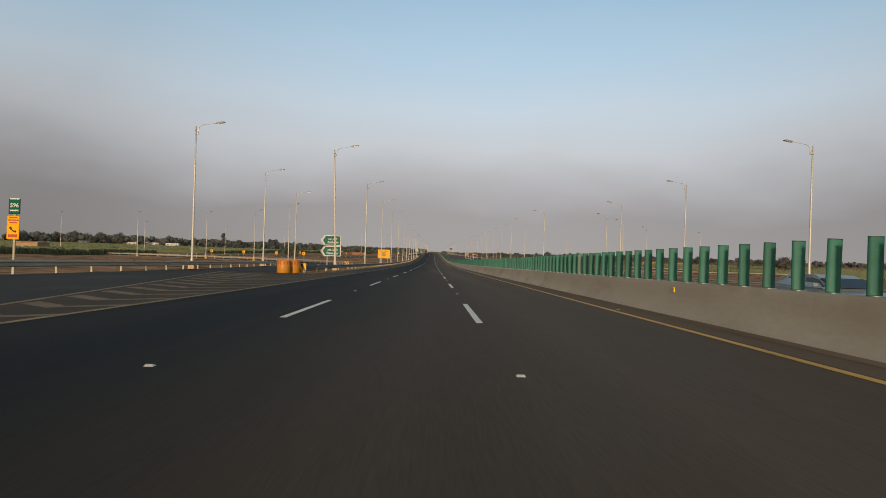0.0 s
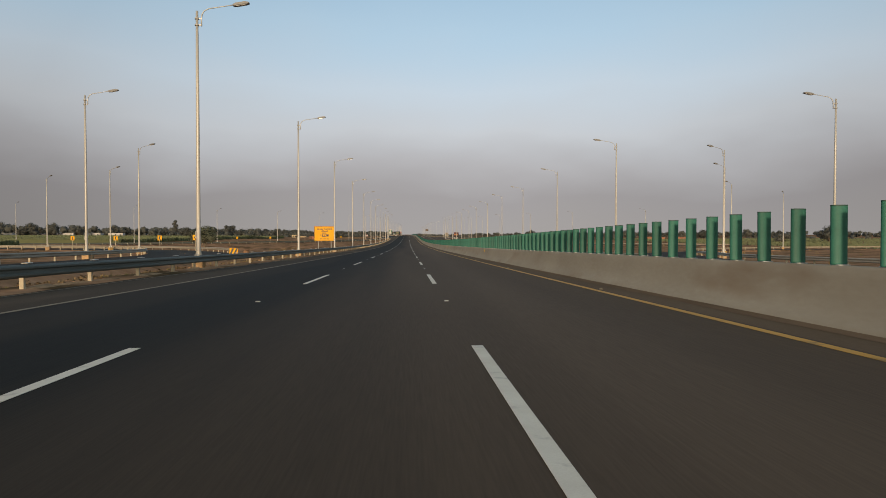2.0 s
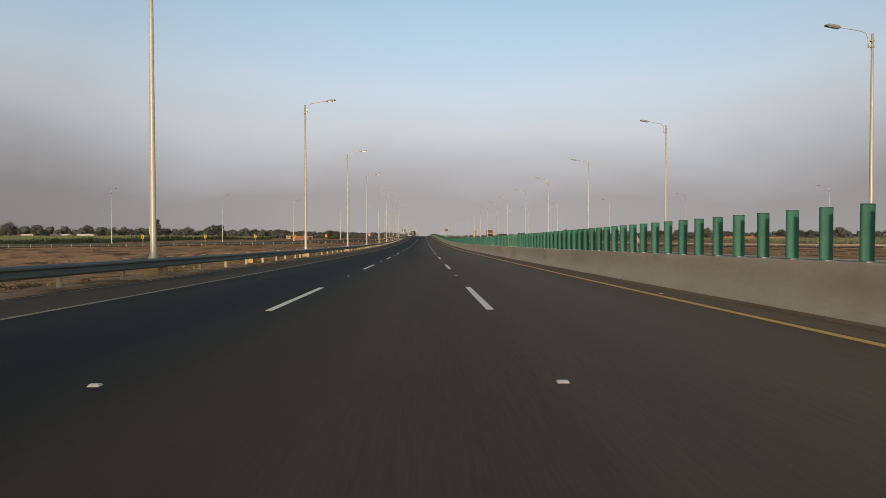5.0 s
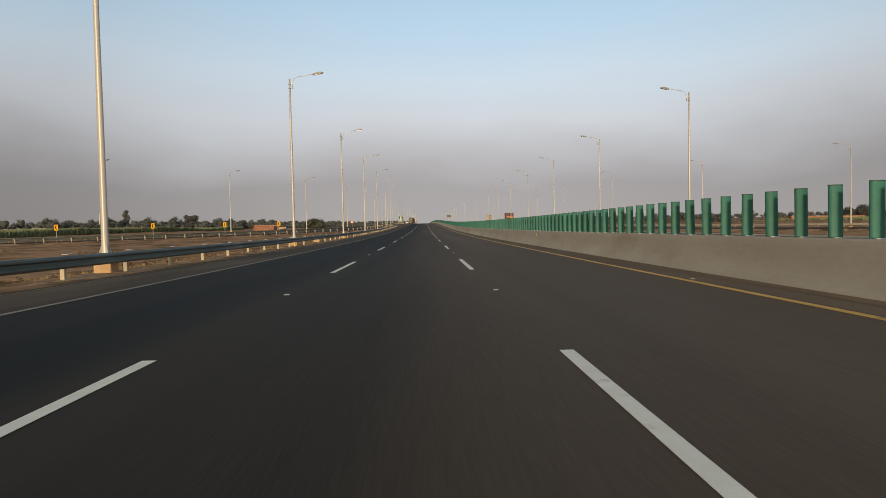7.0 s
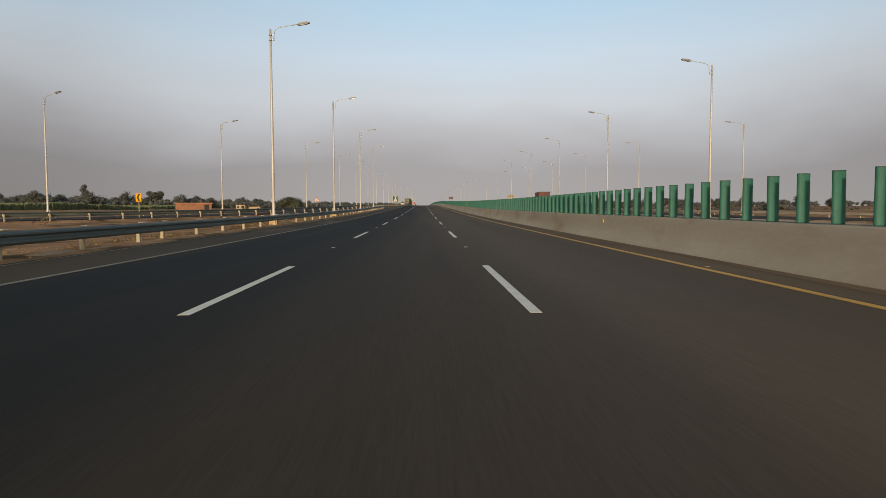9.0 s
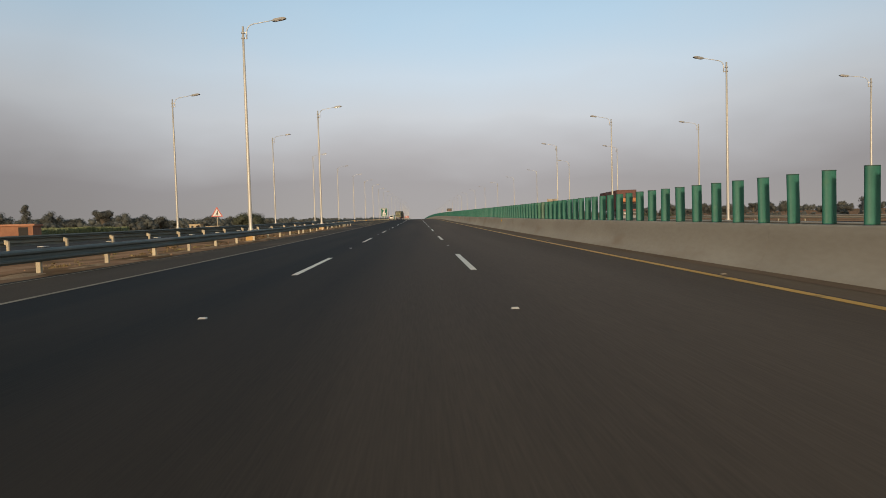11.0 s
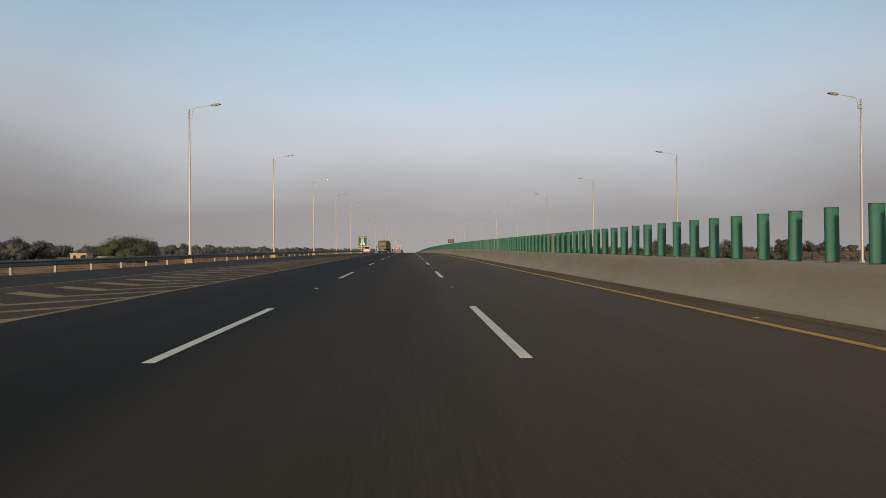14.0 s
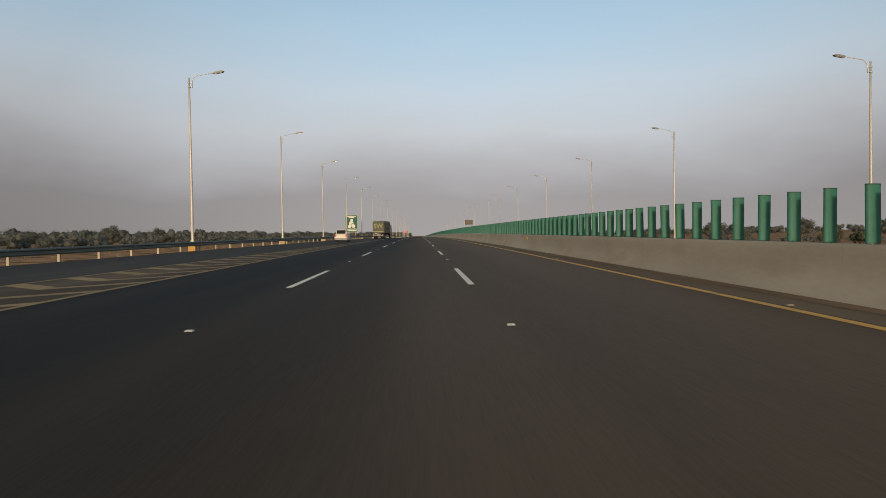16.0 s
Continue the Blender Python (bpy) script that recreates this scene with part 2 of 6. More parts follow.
RAIL_STEEL = surface("dull_rail_steel", (0.090, 0.104, 0.092), (0.142, 0.157, 0.140), 0.8, 0.6, metal=0.1, bump=0.1, fine=20, space="World", stretch=(1, 0.3, 2),
                     spots=(0.24, 0.22, 0.19), spot_scale=0.8, spot_low=0.6, shine=0.25)
SIGN_POST = surface("grey_sign_post", (0.20, 0.20, 0.19), (0.28, 0.28, 0.26), 2.0, 0.6, metal=0.2, bump=0.05, fine=20, spots=(0.2, 0.16, 0.12), spot_scale=3.0, spot_low=0.62)
# copy of the rail steel with the sunlit cream look put into its colour
RAIL_LIT = surface("lit_rail_steel", (0.30, 0.27, 0.215), (0.41, 0.37, 0.30), 0.8, 0.6, metal=0.1, bump=0.1, fine=20, space="World", stretch=(1, 0.3, 2),
                    spots=(0.24, 0.19, 0.14), spot_scale=0.8, spot_low=0.6, shine=0.25)
POST_PAINT = surface("cream_post_steel", (0.35, 0.31, 0.22), (0.45, 0.40, 0.29), 2.0, 0.6, bump=0.1, fine=20, vary=0.14, spots=(0.27, 0.22, 0.15), spot_scale=3.0, spot_low=0.6)
POLE_PAINT = surface("pale_pole_steel", (0.40, 0.395, 0.37), (0.48, 0.475, 0.44), 0.6, 0.42, metal=0.15, bump=0.0, fine=3, fine_mix=0.2, vary=0.06, stretch=(1, 1, 0.2), shine=0.4)
LAMP_GREY = surface("lamp_housing", (0.16, 0.17, 0.18), (0.22, 0.23, 0.24), 4.0, 0.5, bump=0.05)
LENS = surface("lamp_lens", (0.5, 0.5, 0.48), (0.6, 0.6, 0.58), 6.0, 0.2, bump=0.0)
SOIL = surface("dry_soil", (0.24, 0.132, 0.074), (0.47, 0.292, 0.176), 0.22, 1.0, bump=0.8, fine=1.6, fine_mix=0.45, space="World", spots=(0.110, 0.078, 0.044), spot_scale=0.30, spot_low=0.48, shine=0.0)
CROP = surface("standing_crop", (0.158, 0.182, 0.098), (0.195, 0.220, 0.125), 0.05, 0.9, bump=0.0, fine=0.7, space="World", spots=(0.13, 0.14, 0.085), spot_scale=0.02, spot_low=0.52, shine=0.1, through_light=0.4)
# lightened and greyed: distance haze is put into the far leaves' colour
LEAF = surface("haze_pale_leaves", (0.178, 0.190, 0.176), (0.212, 0.224, 0.208), 0.25, 0.9, bump=0.0, fine=2.0, space="World", vary=0.2, shine=0.05, through_light=0.62)
# nearer trees: darker, with no haze in the colour
LEAF_DARK = surface("dark_leaves", (0.088, 0.102, 0.070), (0.126, 0.140, 0.100), 0.4, 0.85, bump=0.0, fine=3.0, space="World", vary=0.15, shine=0.15, through_light=0.3)
RUST = surface("rusty_steel", (0.15, 0.075, 0.05), (0.22, 0.11, 0.07), 5.0, 0.8, bump=0.1)
LEAF_DRY = surface("dry_leaves", (0.15, 0.105, 0.060), (0.23, 0.165, 0.095), 0.3, 0.9, bump=0.0, fine=2.0, space="World", shine=0.1)
GRASS_DRY = surface("dry_grass", (0.20, 0.15, 0.07), (0.32, 0.25, 0.12), 0.4, 1.0, bump=0.0, fine=3.0, space="World", spots=(0.10, 0.12, 0.04), spot_scale=0.3, spot_low=0.5, shine=0.1)
# the dark outline along the panels' top edge is put into the colour
RIM_OUTLINE = surface("dark_outline_green", (0.008, 0.040, 0.030), (0.012, 0.055, 0.040), 3.0, 0.6, bump=0.0)
FADED_PLASTIC = surface("faded_plastic", (0.042, 0.142, 0.098), (0.070, 0.175, 0.125), 3.0, 0.55, bump=0.05, fine=30, shine=0.2)
BARK = surface("grey_bark", (0.10, 0.08, 0.06), (0.17, 0.14, 0.10), 4.0, 0.95, bump=0.5, stretch=(1, 1, 0.2))
SIGN_GREEN = surface("green_sign_sheet", (0.001, 0.084, 0.060), (0.003, 0.104, 0.074), 1.0, 0.4, bump=0.0, fine=6, shine=0.1)
SIGN_WHITE = surface("white_sign_sheet", (0.47, 0.48, 0.47), (0.55, 0.56, 0.55), 1.0, 0.45, bump=0.0, fine=6)
SIGN_YELLOW = surface("yellow_sign_sheet", (0.72, 0.355, 0.004), (0.80, 0.41, 0.010), 1.0, 0.45, bump=0.0, fine=6, shine=0.1)
SIGN_BLACK = surface("black_sign_ink", (0.015, 0.014, 0.012), (0.03, 0.028, 0.025), 2.0, 0.5, bump=0.0)
SIGN_RED = surface("red_sign_sheet", (0.34, 0.03, 0.022), (0.42, 0.04, 0.03), 2.0, 0.45, bump=0.0)
SIGN_BACK = surface("bare_sign_back", (0.27, 0.24, 0.19), (0.36, 0.32, 0.255), 1.5, 0.6, metal=0.1, bump=0.05)
DRUM_ORANGE = surface("orange_drum_plastic", (0.42, 0.175, 0.008), (0.50, 0.215, 0.014), 1.5, 0.5, bump=0.05, fine=10, spots=(0.36, 0.16, 0.03), spot_scale=2.5, spot_low=0.6)
DRUM_RED = surface("orange_red_sheeting", (0.46, 0.035, 0.015), (0.56, 0.055, 0.02), 3.0, 0.4, bump=0.0)
AMBER = surface("amber_reflector", (0.85, 0.48, 0.0), (0.95, 0.58, 0.02), 8.0, 0.25, bump=0.0)
STUD_WHITE = surface("white_stud", (0.36, 0.35, 0.31), (0.5, 0.48, 0.43), 10.0, 0.35, bump=0.05)
RUBBER = surface("tyre_rubber", (0.014, 0.014, 0.014), (0.03, 0.028, 0.026), 6.0, 0.85, bump=0.3)
RIM = surface("wheel_steel", (0.35, 0.35, 0.35), (0.5, 0.5, 0.5), 6.0, 0.4, metal=0.6, bump=0.05)
GLASS = surface("dark_vehicle_glass", (0.012, 0.016, 0.018), (0.02, 0.024, 0.026), 1.0, 0.10, bump=0.0, shine=0.3)
BRICK = surface("fired_brick", (0.26, 0.13, 0.085), (0.36, 0.19, 0.12), 1.2, 0.95, bump=0.4, fine=8, space="World", vary=0.2, shine=0.1)
PLASTER = surface("cream_plaster", (0.36, 0.29, 0.19), (0.46, 0.38, 0.26), 0.7, 0.95, bump=0.2, fine=8, space="World", spots=(0.38, 0.29, 0.17), spot_scale=0.4, spot_low=0.55, shine=0.1)
MUD = surface("mud_plaster", (0.30, 0.19, 0.11), (0.40, 0.27, 0.16), 0.6, 1.0, bump=0.3, fine=6, space="World", shine=0.1)
SHEET_ROOF = surface("pale_sheet_roof", (0.36, 0.36, 0.35), (0.46, 0.46, 0.45), 0.5, 0.6, bump=0.1, fine=5, space="World")
# the shade inside openings is put on as flat dark slabs
DARK = surface("opening_shade", (0.02, 0.02, 0.02), (0.035, 0.032, 0.03), 2.0, 0.9, bump=0.0)


def paint(name, c, rough=0.35, coat=0.3):
    return surface(name, tuple(v * 0.85 for v in c), c, 1.5, rough, bump=0.02, fine=12, coat=coat, spots=tuple(0.7 * v + 0.05 for v in c), spot_scale=1.2, spot_low=0.6)


# ---- mesh helpers ----
def mesh_of(bm, material, name="mesh"):
    me = bpy.data.meshes.new(name)
    bm.to_mesh(me)
    bm.free()
    for m in material if isinstance(material, (list, tuple)) else (material,):
        me.materials.append(m)
    return me


def thing(name, at=(0, 0, 0), turn=0.0, label="", category="", group="", kind=""):
    ob = new(name)
    ob.empty_display_size = 0.3
    ob.matrix_basis = pose(*at, 0, 0, turn)
    return tagged(ob, label, category, group, kind)


def part(name, bm, material, parent, label="", at=(0, 0, 0), turn=(0, 0, 0)):
    """Links a bmesh, or a mesh that is shared, as one object under a thing or a part."""
    me = bm if isinstance(bm, bpy.types.Mesh) else mesh_of(bm, material, name)
    ob = new(name, me)
    ob.parent = parent
    ob.matrix_basis = pose(*at, *turn)
    return tagged(ob, label)


def structure(name, bm, material, label, category="", kind="structure"):
    return tagged(new(name, mesh_of(bm, material, name)), label, category, "", kind)


def box(sx, sy, sz, at=(0, 0, 0), bevel=0.0, bm=None, segments=1):
    """A box with its base centre at the given place."""
    b = bmesh.new()
    r = bmesh.ops.create_cube(b, size=1.0)
    bmesh.ops.transform(b, matrix=Matrix.Translation((at[0], at[1], at[2] + sz / 2)) @ Matrix.Diagonal((sx, sy, sz, 1)), verts=r["verts"])
    if bevel:
        bmesh.ops.bevel(b, geom=b.edges[:], offset=bevel, segments=segments, affect="EDGES")
    return join(bm, b)


def join(bm, b, m=None):
    if m is not None:
        bmesh.ops.transform(b, matrix=m, verts=b.verts[:])
    if bm is None:
        return b
    me = bpy.data.meshes.new("tmp")
    b.to_mesh(me)
    b.free()
    bm.from_mesh(me)
    bpy.data.meshes.remove(me)
    return bm


def tube(points, radii, sides=8, bm=None, cap=True):
    """A round bar of changing radius along a line of points."""
    b = bm or bmesh.new()
    rings, pts = [], [Vector(p) for p in points]
    for i, p in enumerate(pts):
        d = (pts[min(i + 1, len(pts) - 1)] - pts[max(i - 1, 0)]).normalized()
        u = d.cross(Vector((0, 1, 0)) if abs(d.y) < 0.9 else Vector((1, 0, 0))).normalized()
        v = d.cross(u)
        r = radii[i] if isinstance(radii, (list, tuple)) else radii
        rings.append([b.verts.new(p + r * (math.cos(a) * u + math.sin(a) * v)) for a in (2 * math.pi * k / sides for k in range(sides))])
    for r0, r1 in zip(rings, rings[1:]):
        for k in range(sides):
            f = b.faces.new((r0[k], r0[(k + 1) % sides], r1[(k + 1) % sides], r1[k]))
            f.smooth = sides > 6
    if cap:
        b.faces.new(rings[0][::-1])
        b.faces.new(rings[-1])
    bmesh.ops.recalc_face_normals(b, faces=b.faces[:])
    return b


def prism(profile, width, bevel=0.0, axis="x", bm=None, segments=2):
    """A side outline, in y and z (or x and z), drawn out over a width about the middle."""
    b = bmesh.new()
    lo = [b.verts.new((-width / 2, p, q) if axis == "x" else (p, -width / 2, q)) for p, q in profile]
    hi = [b.verts.new((width / 2, p, q) if axis == "x" else (p, width / 2, q)) for p, q in profile]
    n = len(profile)
    b.faces.new(lo)
    b.faces.new(hi[::-1])
    for k in range(n):
        b.faces.new((lo[k], hi[k], hi[(k + 1) % n], lo[(k + 1) % n]))
    bmesh.ops.recalc_face_normals(b, faces=b.faces[:])
    if bevel:
        bmesh.ops.bevel(b, geom=b.edges[:], offset=bevel, segments=segments, affect="EDGES", clamp_overlap=True)
    return join(bm, b)


def sheet(xs_of_y, ys, lift=0.0, thick=0.0, bm=None):
    """A strip that follows the road's level: for each y the left and right x."""
    b = bm or bmesh.new()
    rows = []
    for y in ys:
        z = road_z(y) + lift
        rows.append([b.verts.new((x, y, z)) for x in xs_of_y(y)])
    for a, c in zip(rows, rows[1:]):
        for k in range(len(a) - 1):
            b.faces.new((a[k], a[k + 1], c[k + 1], c[k]))
    if thick:
        r = bmesh.ops.extrude_face_region(b, geom=b.faces[:])
        bmesh.ops.translate(b, vec=(0, 0, -thick), verts=[v for v in r["geom"] if isinstance(v, bmesh.types.BMVert)])
        bmesh.ops.recalc_face_normals(b, faces=b.faces[:])
    return b


def stations(a, b, step):
    n = max(1, round((b - a) / step))
    return [a + (b - a) * k / n for k in range(n + 1)]


def smooth_line(pts, step):
    """A curve through plan points, resampled at equal steps."""
    fine = []
    ext = [2 * Vector(pts[0]) - Vector(pts[1])] + [Vector(p) for p in pts] + [2 * Vector(pts[-1]) - Vector(pts[-2])]
    for p0, p1, p2, p3 in zip(ext, ext[1:], ext[2:], ext[3:]):
        for k in range(24):
            t = k / 24
            fine.append(0.5 * (2 * p1 + (p2 - p0) * t + (2 * p0 - 5 * p1 + 4 * p2 - p3) * t * t + (3 * p1 - p0 - 3 * p2 + p3) * t ** 3))
    fine.append(ext[-2])
    got, left = [fine[0]], step
    for a, b in zip(fine, fine[1:]):
        d = (b - a).length
        while d > left:
            a = a + (b - a) * (left / d)
            d -= left
            got.append(a)
            left = step
        left -= d
    return got


def words(body, size, depth=0.004):
    """Lettering as a mesh, centred, upright in x and z, facing -y."""
    cu = bpy.data.curves.new("lettering", "FONT")
    cu.body, cu.size, cu.extrude, cu.align_x, cu.align_y, cu.resolution_u = body, size, depth / 2, "CENTER", "CENTER", 2
    cu.offset = size * 0.022
    ob = bpy.data.objects.new("lettering", cu)
    me = bpy.data.meshes.new_from_object(ob)
    bpy.data.objects.remove(ob)
    me.transform(pose(0, 0, 0, 90, 0, 0))
    return me


def lettering(name, body, size, at, material, parent, label=""):
    me = words(body, size)
    me.materials.append(material)
    return part(name, me, material, parent, label, at)


# ---- ground and pavements ----
def soft(a, b, v):
    t = max(0.0, min(1.0, (v - a) / (b - a)))
    return t * t * (3 - 2 * t)


def ground_z(x, y):
    away = max(-10.4 - x, x - 21.0, 0.0)
    far = soft(110, 300, away)
    z = road_z(y) * (1 - far) + 0.9 * far - 0.10
    if 5.3 < x < 20.5:
        z -= 0.55 + 0.4 * soft(430, 490, y)
    elif x > 20:
        z -= (0.42 + 0.38 * soft(430, 490, y)) * (1 - far)
    z -= (2.3 if x > 0 else 1.3) * soft(3, 28, away) * soft(450, 530, y) * (1 - far)
    # the hollow inside the exit ramp's loop
    z -= 2.8 * (1 - soft(8, 33, math.hypot(x + 45, (y - 236) * 0.7)))
    z -= 0.30 * soft(1.5, 7.0, away) * (1 - soft(9, 13, away)) * soft(125, 165, y) * (1 - soft(370, 410, y))
    if away > 2:
        z += min(0.10, 0.26 * noise.noise((x * 0.11, y * 0.11, 0)) + 0.20 * noise.noise((x * 0.31, y * 0.23, 5))) * soft(2, 8, away) - 0.07
    return z


def build_ground():
    xs = [-4000, -1800, -900, -500, -350, -250, -190, -150, -125, -105, -90, -78, -68, -60, -53, -47, -42, -37, -33, -29, -26, -23, -20.5, -18, -16, -14.5, -13, -11.8, -10.8, -10.0,
          0.0, 5.15, 12.0, 20.6, 21.4, 22.4, 24, 26, 28.5, 31, 34, 37, 41, 46, 52, 59, 68, 80, 95, 115, 150, 200, 280, 400, 800, 1800, 4000]
    ys = [-900, -500, -300] + stations(-200, 760, 6) + stations(780, 1100, 20) + [1150, 1250, 1400, 1700, 2200, 3000, 4600]
    b = bmesh.new()
    rows = [[b.verts.new((x, y, ground_z(x, y))) for x in xs] for y in ys]
    for a, c in zip(rows, rows[1:]):
        for k in range(len(xs) - 1):
            b.faces.new((a[k], a[k + 1], c[k + 1], c[k])).smooth = True
    structure("ground", b, SOIL, "dry brown soil with sparse withered weeds around the motorway", "ground")


build_ground()

LEFT_EDGE = [(456.01, -18.6), (480, -18.3), (510, -17.5), (540, -16.9), (569, -16.1), (598, -15.5), (628, -15.1), (700, -13.8), (800, -11.5), (850, -10.3), (1400, -10.3)]
RIGHT_EDGE = [(469.01, 30.6), (473, 30.6), (503, 29.6), (533, 28.2), (564, 26.8), (594, 25.4), (640, 23.6), (690, 21.6), (720, 20.8), (1400, 20.8)]


def along(table, y):
    for (a, xa), (b, xb) in zip(table, table[1:]):
        if y <= b:
            return xa + (xb - xa) * max(0.0, (y - a) / (b - a))
    return table[-1][1]


def left_edge(y):
    return -19.6 if y <= 50 else -10.3 if y < 456.005 else along(LEFT_EDGE, y)


def right_edge(y):
    return 28.8 if y <= 120 else 20.9 if y < 469.005 else along(RIGHT_EDGE, y)


ROAD_YS = sorted(set(stations(-200, 760, 8) + stations(760, 1400, 20) + [50, 50.01, 120, 120.01, 456, 456.01, 469, 469.01]))
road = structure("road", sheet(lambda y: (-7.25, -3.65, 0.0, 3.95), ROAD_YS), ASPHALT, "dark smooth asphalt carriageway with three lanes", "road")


def shoulder_seam(y):
    """Where the dusty shoulder or gore meets the ramp lane or the bare verge."""
    if y <= 50:
        return min(-7.6, -7.3 - 0.182 * (y - 1.5))
    if y < 456.005:
        return -9.3
    return min(-7.6, -7.34 - 0.04 * (610 - y))


shoulder_bm = sheet(lambda y: (left_edge(y), max(shoulder_seam(y) - 0.45, left_edge(y) + 0.05), shoulder_seam(y), -7.25), ROAD_YS)
for f in shoulder_bm.faces:
    c = f.calc_center_median()
    if c.x < shoulder_seam(c.y):
        f.material_index = 1 if not 50 < c.y < 447 else 2 if c.x < -9.8 else 0
structure("shoulder", shoulder_bm, (SHOULDER, RAMP, SOIL), "dusty brown asphalt hard shoulder with a grey ramp lane", "road shoulder")
structure("gutter_strip", sheet(lambda y: (3.95, 4.75), ROAD_YS), GUTTER, "dusty brown strip of asphalt along the concrete barrier", "road shoulder")


def sand_ridge():
    """Blown sand heaped unevenly along the feet of the rail posts."""
    bm = bmesh.new()
    rows = []
    for y in stations(56, 447, 0.3):
        n1, n2 = noise.noise((y * 0.55, 2.0, 0.0)), noise.noise((y * 1.9, 7.0, 0.0))
        h = max(0.0, 0.045 + 0.11 * n1 + 0.05 * n2)
        mid, wide = -10.02 + 0.10 * noise.noise((y * 0.23, 4.0, 1.0)), 0.26 + 0.12 * n2
        z = road_z(y)
        rows.append([bm.verts.new((mid + u * wide, y, z + 0.004 + h * e - (0.03 if e == 0 else 0))) for u, e in ((-1.5, 0), (-0.6, 0.75), (0, 1), (0.45, 0.6), (1, 0))])
    for a, c in zip(rows, rows[1:]):
        for k in range(4):
            bm.faces.new((a[k], a[k + 1], c[k + 1], c[k])).smooth = True
    structure("sand_ridge", bm, SAND, "pale blown sand along the feet of the rail posts", "sand", "stuff")


sand_ridge()


def far_drop(x, y=0.0):
    """The opposite carriageway lies a little lower and falls away from the barrier, more so after the ramps."""
    return (1 + 0.9 * soft(430, 490, y)) * along([(5.55, -0.10), (9.5, -0.19), (13.0, -0.27), (20.0, -0.40), (40.0, -0.42)], x)


far_bm = sheet(lambda y: (5.55, 9.5, 13.0, 20.0, right_edge(y)), ROAD_YS)
for v in far_bm.verts:
    v.co.z += far_drop(v.co.x, v.co.y)
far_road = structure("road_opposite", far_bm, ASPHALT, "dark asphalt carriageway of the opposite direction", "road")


def ribbon(name, a, b, material, label, drop=0.0):
    """Pavement between two plan lines with the same number of points."""
    bm = bmesh.new()
    fine_a, fine_b = [], []
    n = 12
    for pts, got in ((a, fine_a), (b, fine_b)):
        ext = [2 * Vector(pts[0]) - Vector(pts[1])] + [Vector(p) for p in pts] + [2 * Vector(pts[-1]) - Vector(pts[-2])]
        for p0, p1, p2, p3 in zip(ext, ext[1:], ext[2:], ext[3:]):
            for k in range(n):
                t = k / n
                got.append(0.5 * (2 * p1 + (p2 - p0) * t + (2 * p0 - 5 * p1 + 4 * p2 - p3) * t * t + (3 * p1 - p0 - 3 * p2 + p3) * t ** 3))
        got.append(ext[-2])
    rows = []
    for p, q in zip(fine_a, fine_b):
        k = len(rows)
        up = 0.014 + 0.036 * min(1.0, k / 14, (len(fine_a) - 1 - k) / 14)
        rows.append([bm.verts.new((*(p + (q - p) * s), road_z((p + (q - p) * s).y) + up - drop)) for s in (0, 0.5, 1)])
    for r0, r1 in zip(rows, rows[1:]):
        for k in range(2):
            bm.faces.new((r0[k], r0[k + 1], r1[k + 1], r1[k]))
    bmesh.ops.recalc_face_normals(bm, faces=bm.faces[:])
    structure(name, bm, material, label, "road")
    skirt = bmesh.new()
    for edge, other in ((fine_a, fine_b), (fine_b, fine_a)):
        rows = []
        for p, q in zip(edge, other):
            out = (p - q).normalized()
            rows.append([skirt.verts.new((*(p + out * d), road_z(p.y) + h - drop)) for d, h in ((0.02, 0.008), (0.35, 0.006), (1.9, -0.62))])
        for r0, r1 in zip(rows, rows[1:]):
            for k in range(2):
                skirt.faces.new((r0[k], r0[k + 1], r1[k + 1], r1[k])).smooth = True
    for f in skirt.faces:
        f.normal_update()
        if f.normal.z < 0:
            f.normal_flip()
    structure("embankment", skirt, SOIL, "low bank of dry soil along the ramp", "embankment")


OFF_L = [(-19.6, 50), (-20.6, 75), (-22.2, 100), (-23.9, 118), (-26.1, 132), (-31.4, 148), (-38.8, 163), (-47.5, 174), (-60, 184), (-75, 192), (-120, 212)]
OFF_R = [(-11.4, 50), (-12.6, 75), (-14.2, 100), (-15.6, 118), (-17.8, 132), (-23.0, 150), (-32.6, 169), (-42.2, 181), (-53.3, 190.6), (-65, 199), (-117, 222)]
ON_L = [(-117, 262), (-91, 288), (-66.5, 312.5), (-58, 325), (-50, 337), (-43.5, 350), (-37, 363), (-26.8, 387), (-21.2, 420), (-18.6, 456)]
ON_R = [(-112, 254), (-84, 280), (-60.5, 308), (-51.2, 321), (-42.5, 333), (-35, 346), (-28.3, 359), (-19, 388), (-14, 424), (-11.0, 456)]
EAST_OFF_L = [(20.9, 120), (24, 137), (31, 160), (46, 183), (73, 204), (116, 220)]
EAST_OFF_R = [(28.8, 120), (33, 140), (41, 167), (55, 192), (80, 214), (120, 230)]
EAST_ON_L = [(99, 276), (73, 297), (53.5, 325), (41, 352), (32, 382), (26, 415), (22.5, 443), (21.0, 469)]
EAST_ON_R = [(105, 285), (80, 305), (61.5, 331), (50, 357.5), (41, 386.5), (36.2, 415), (33, 443), (30.6, 469)]
ribbon("ramp_exit", OFF_L, OFF_R, RAMP, "curving grey asphalt exit ramp")
ribbon("ramp_entry", ON_L, ON_R, RAMP, "curving grey asphalt entry ramp")
ribbon("ramp_exit_opposite", EAST_OFF_L, EAST_OFF_R, RAMP, "grey asphalt ramp beyond the opposite carriageway", 0.42)
ribbon("ramp_entry_opposite", EAST_ON_L, EAST_ON_R, RAMP, "grey asphalt ramp merging into the opposite carriageway", 0.42)


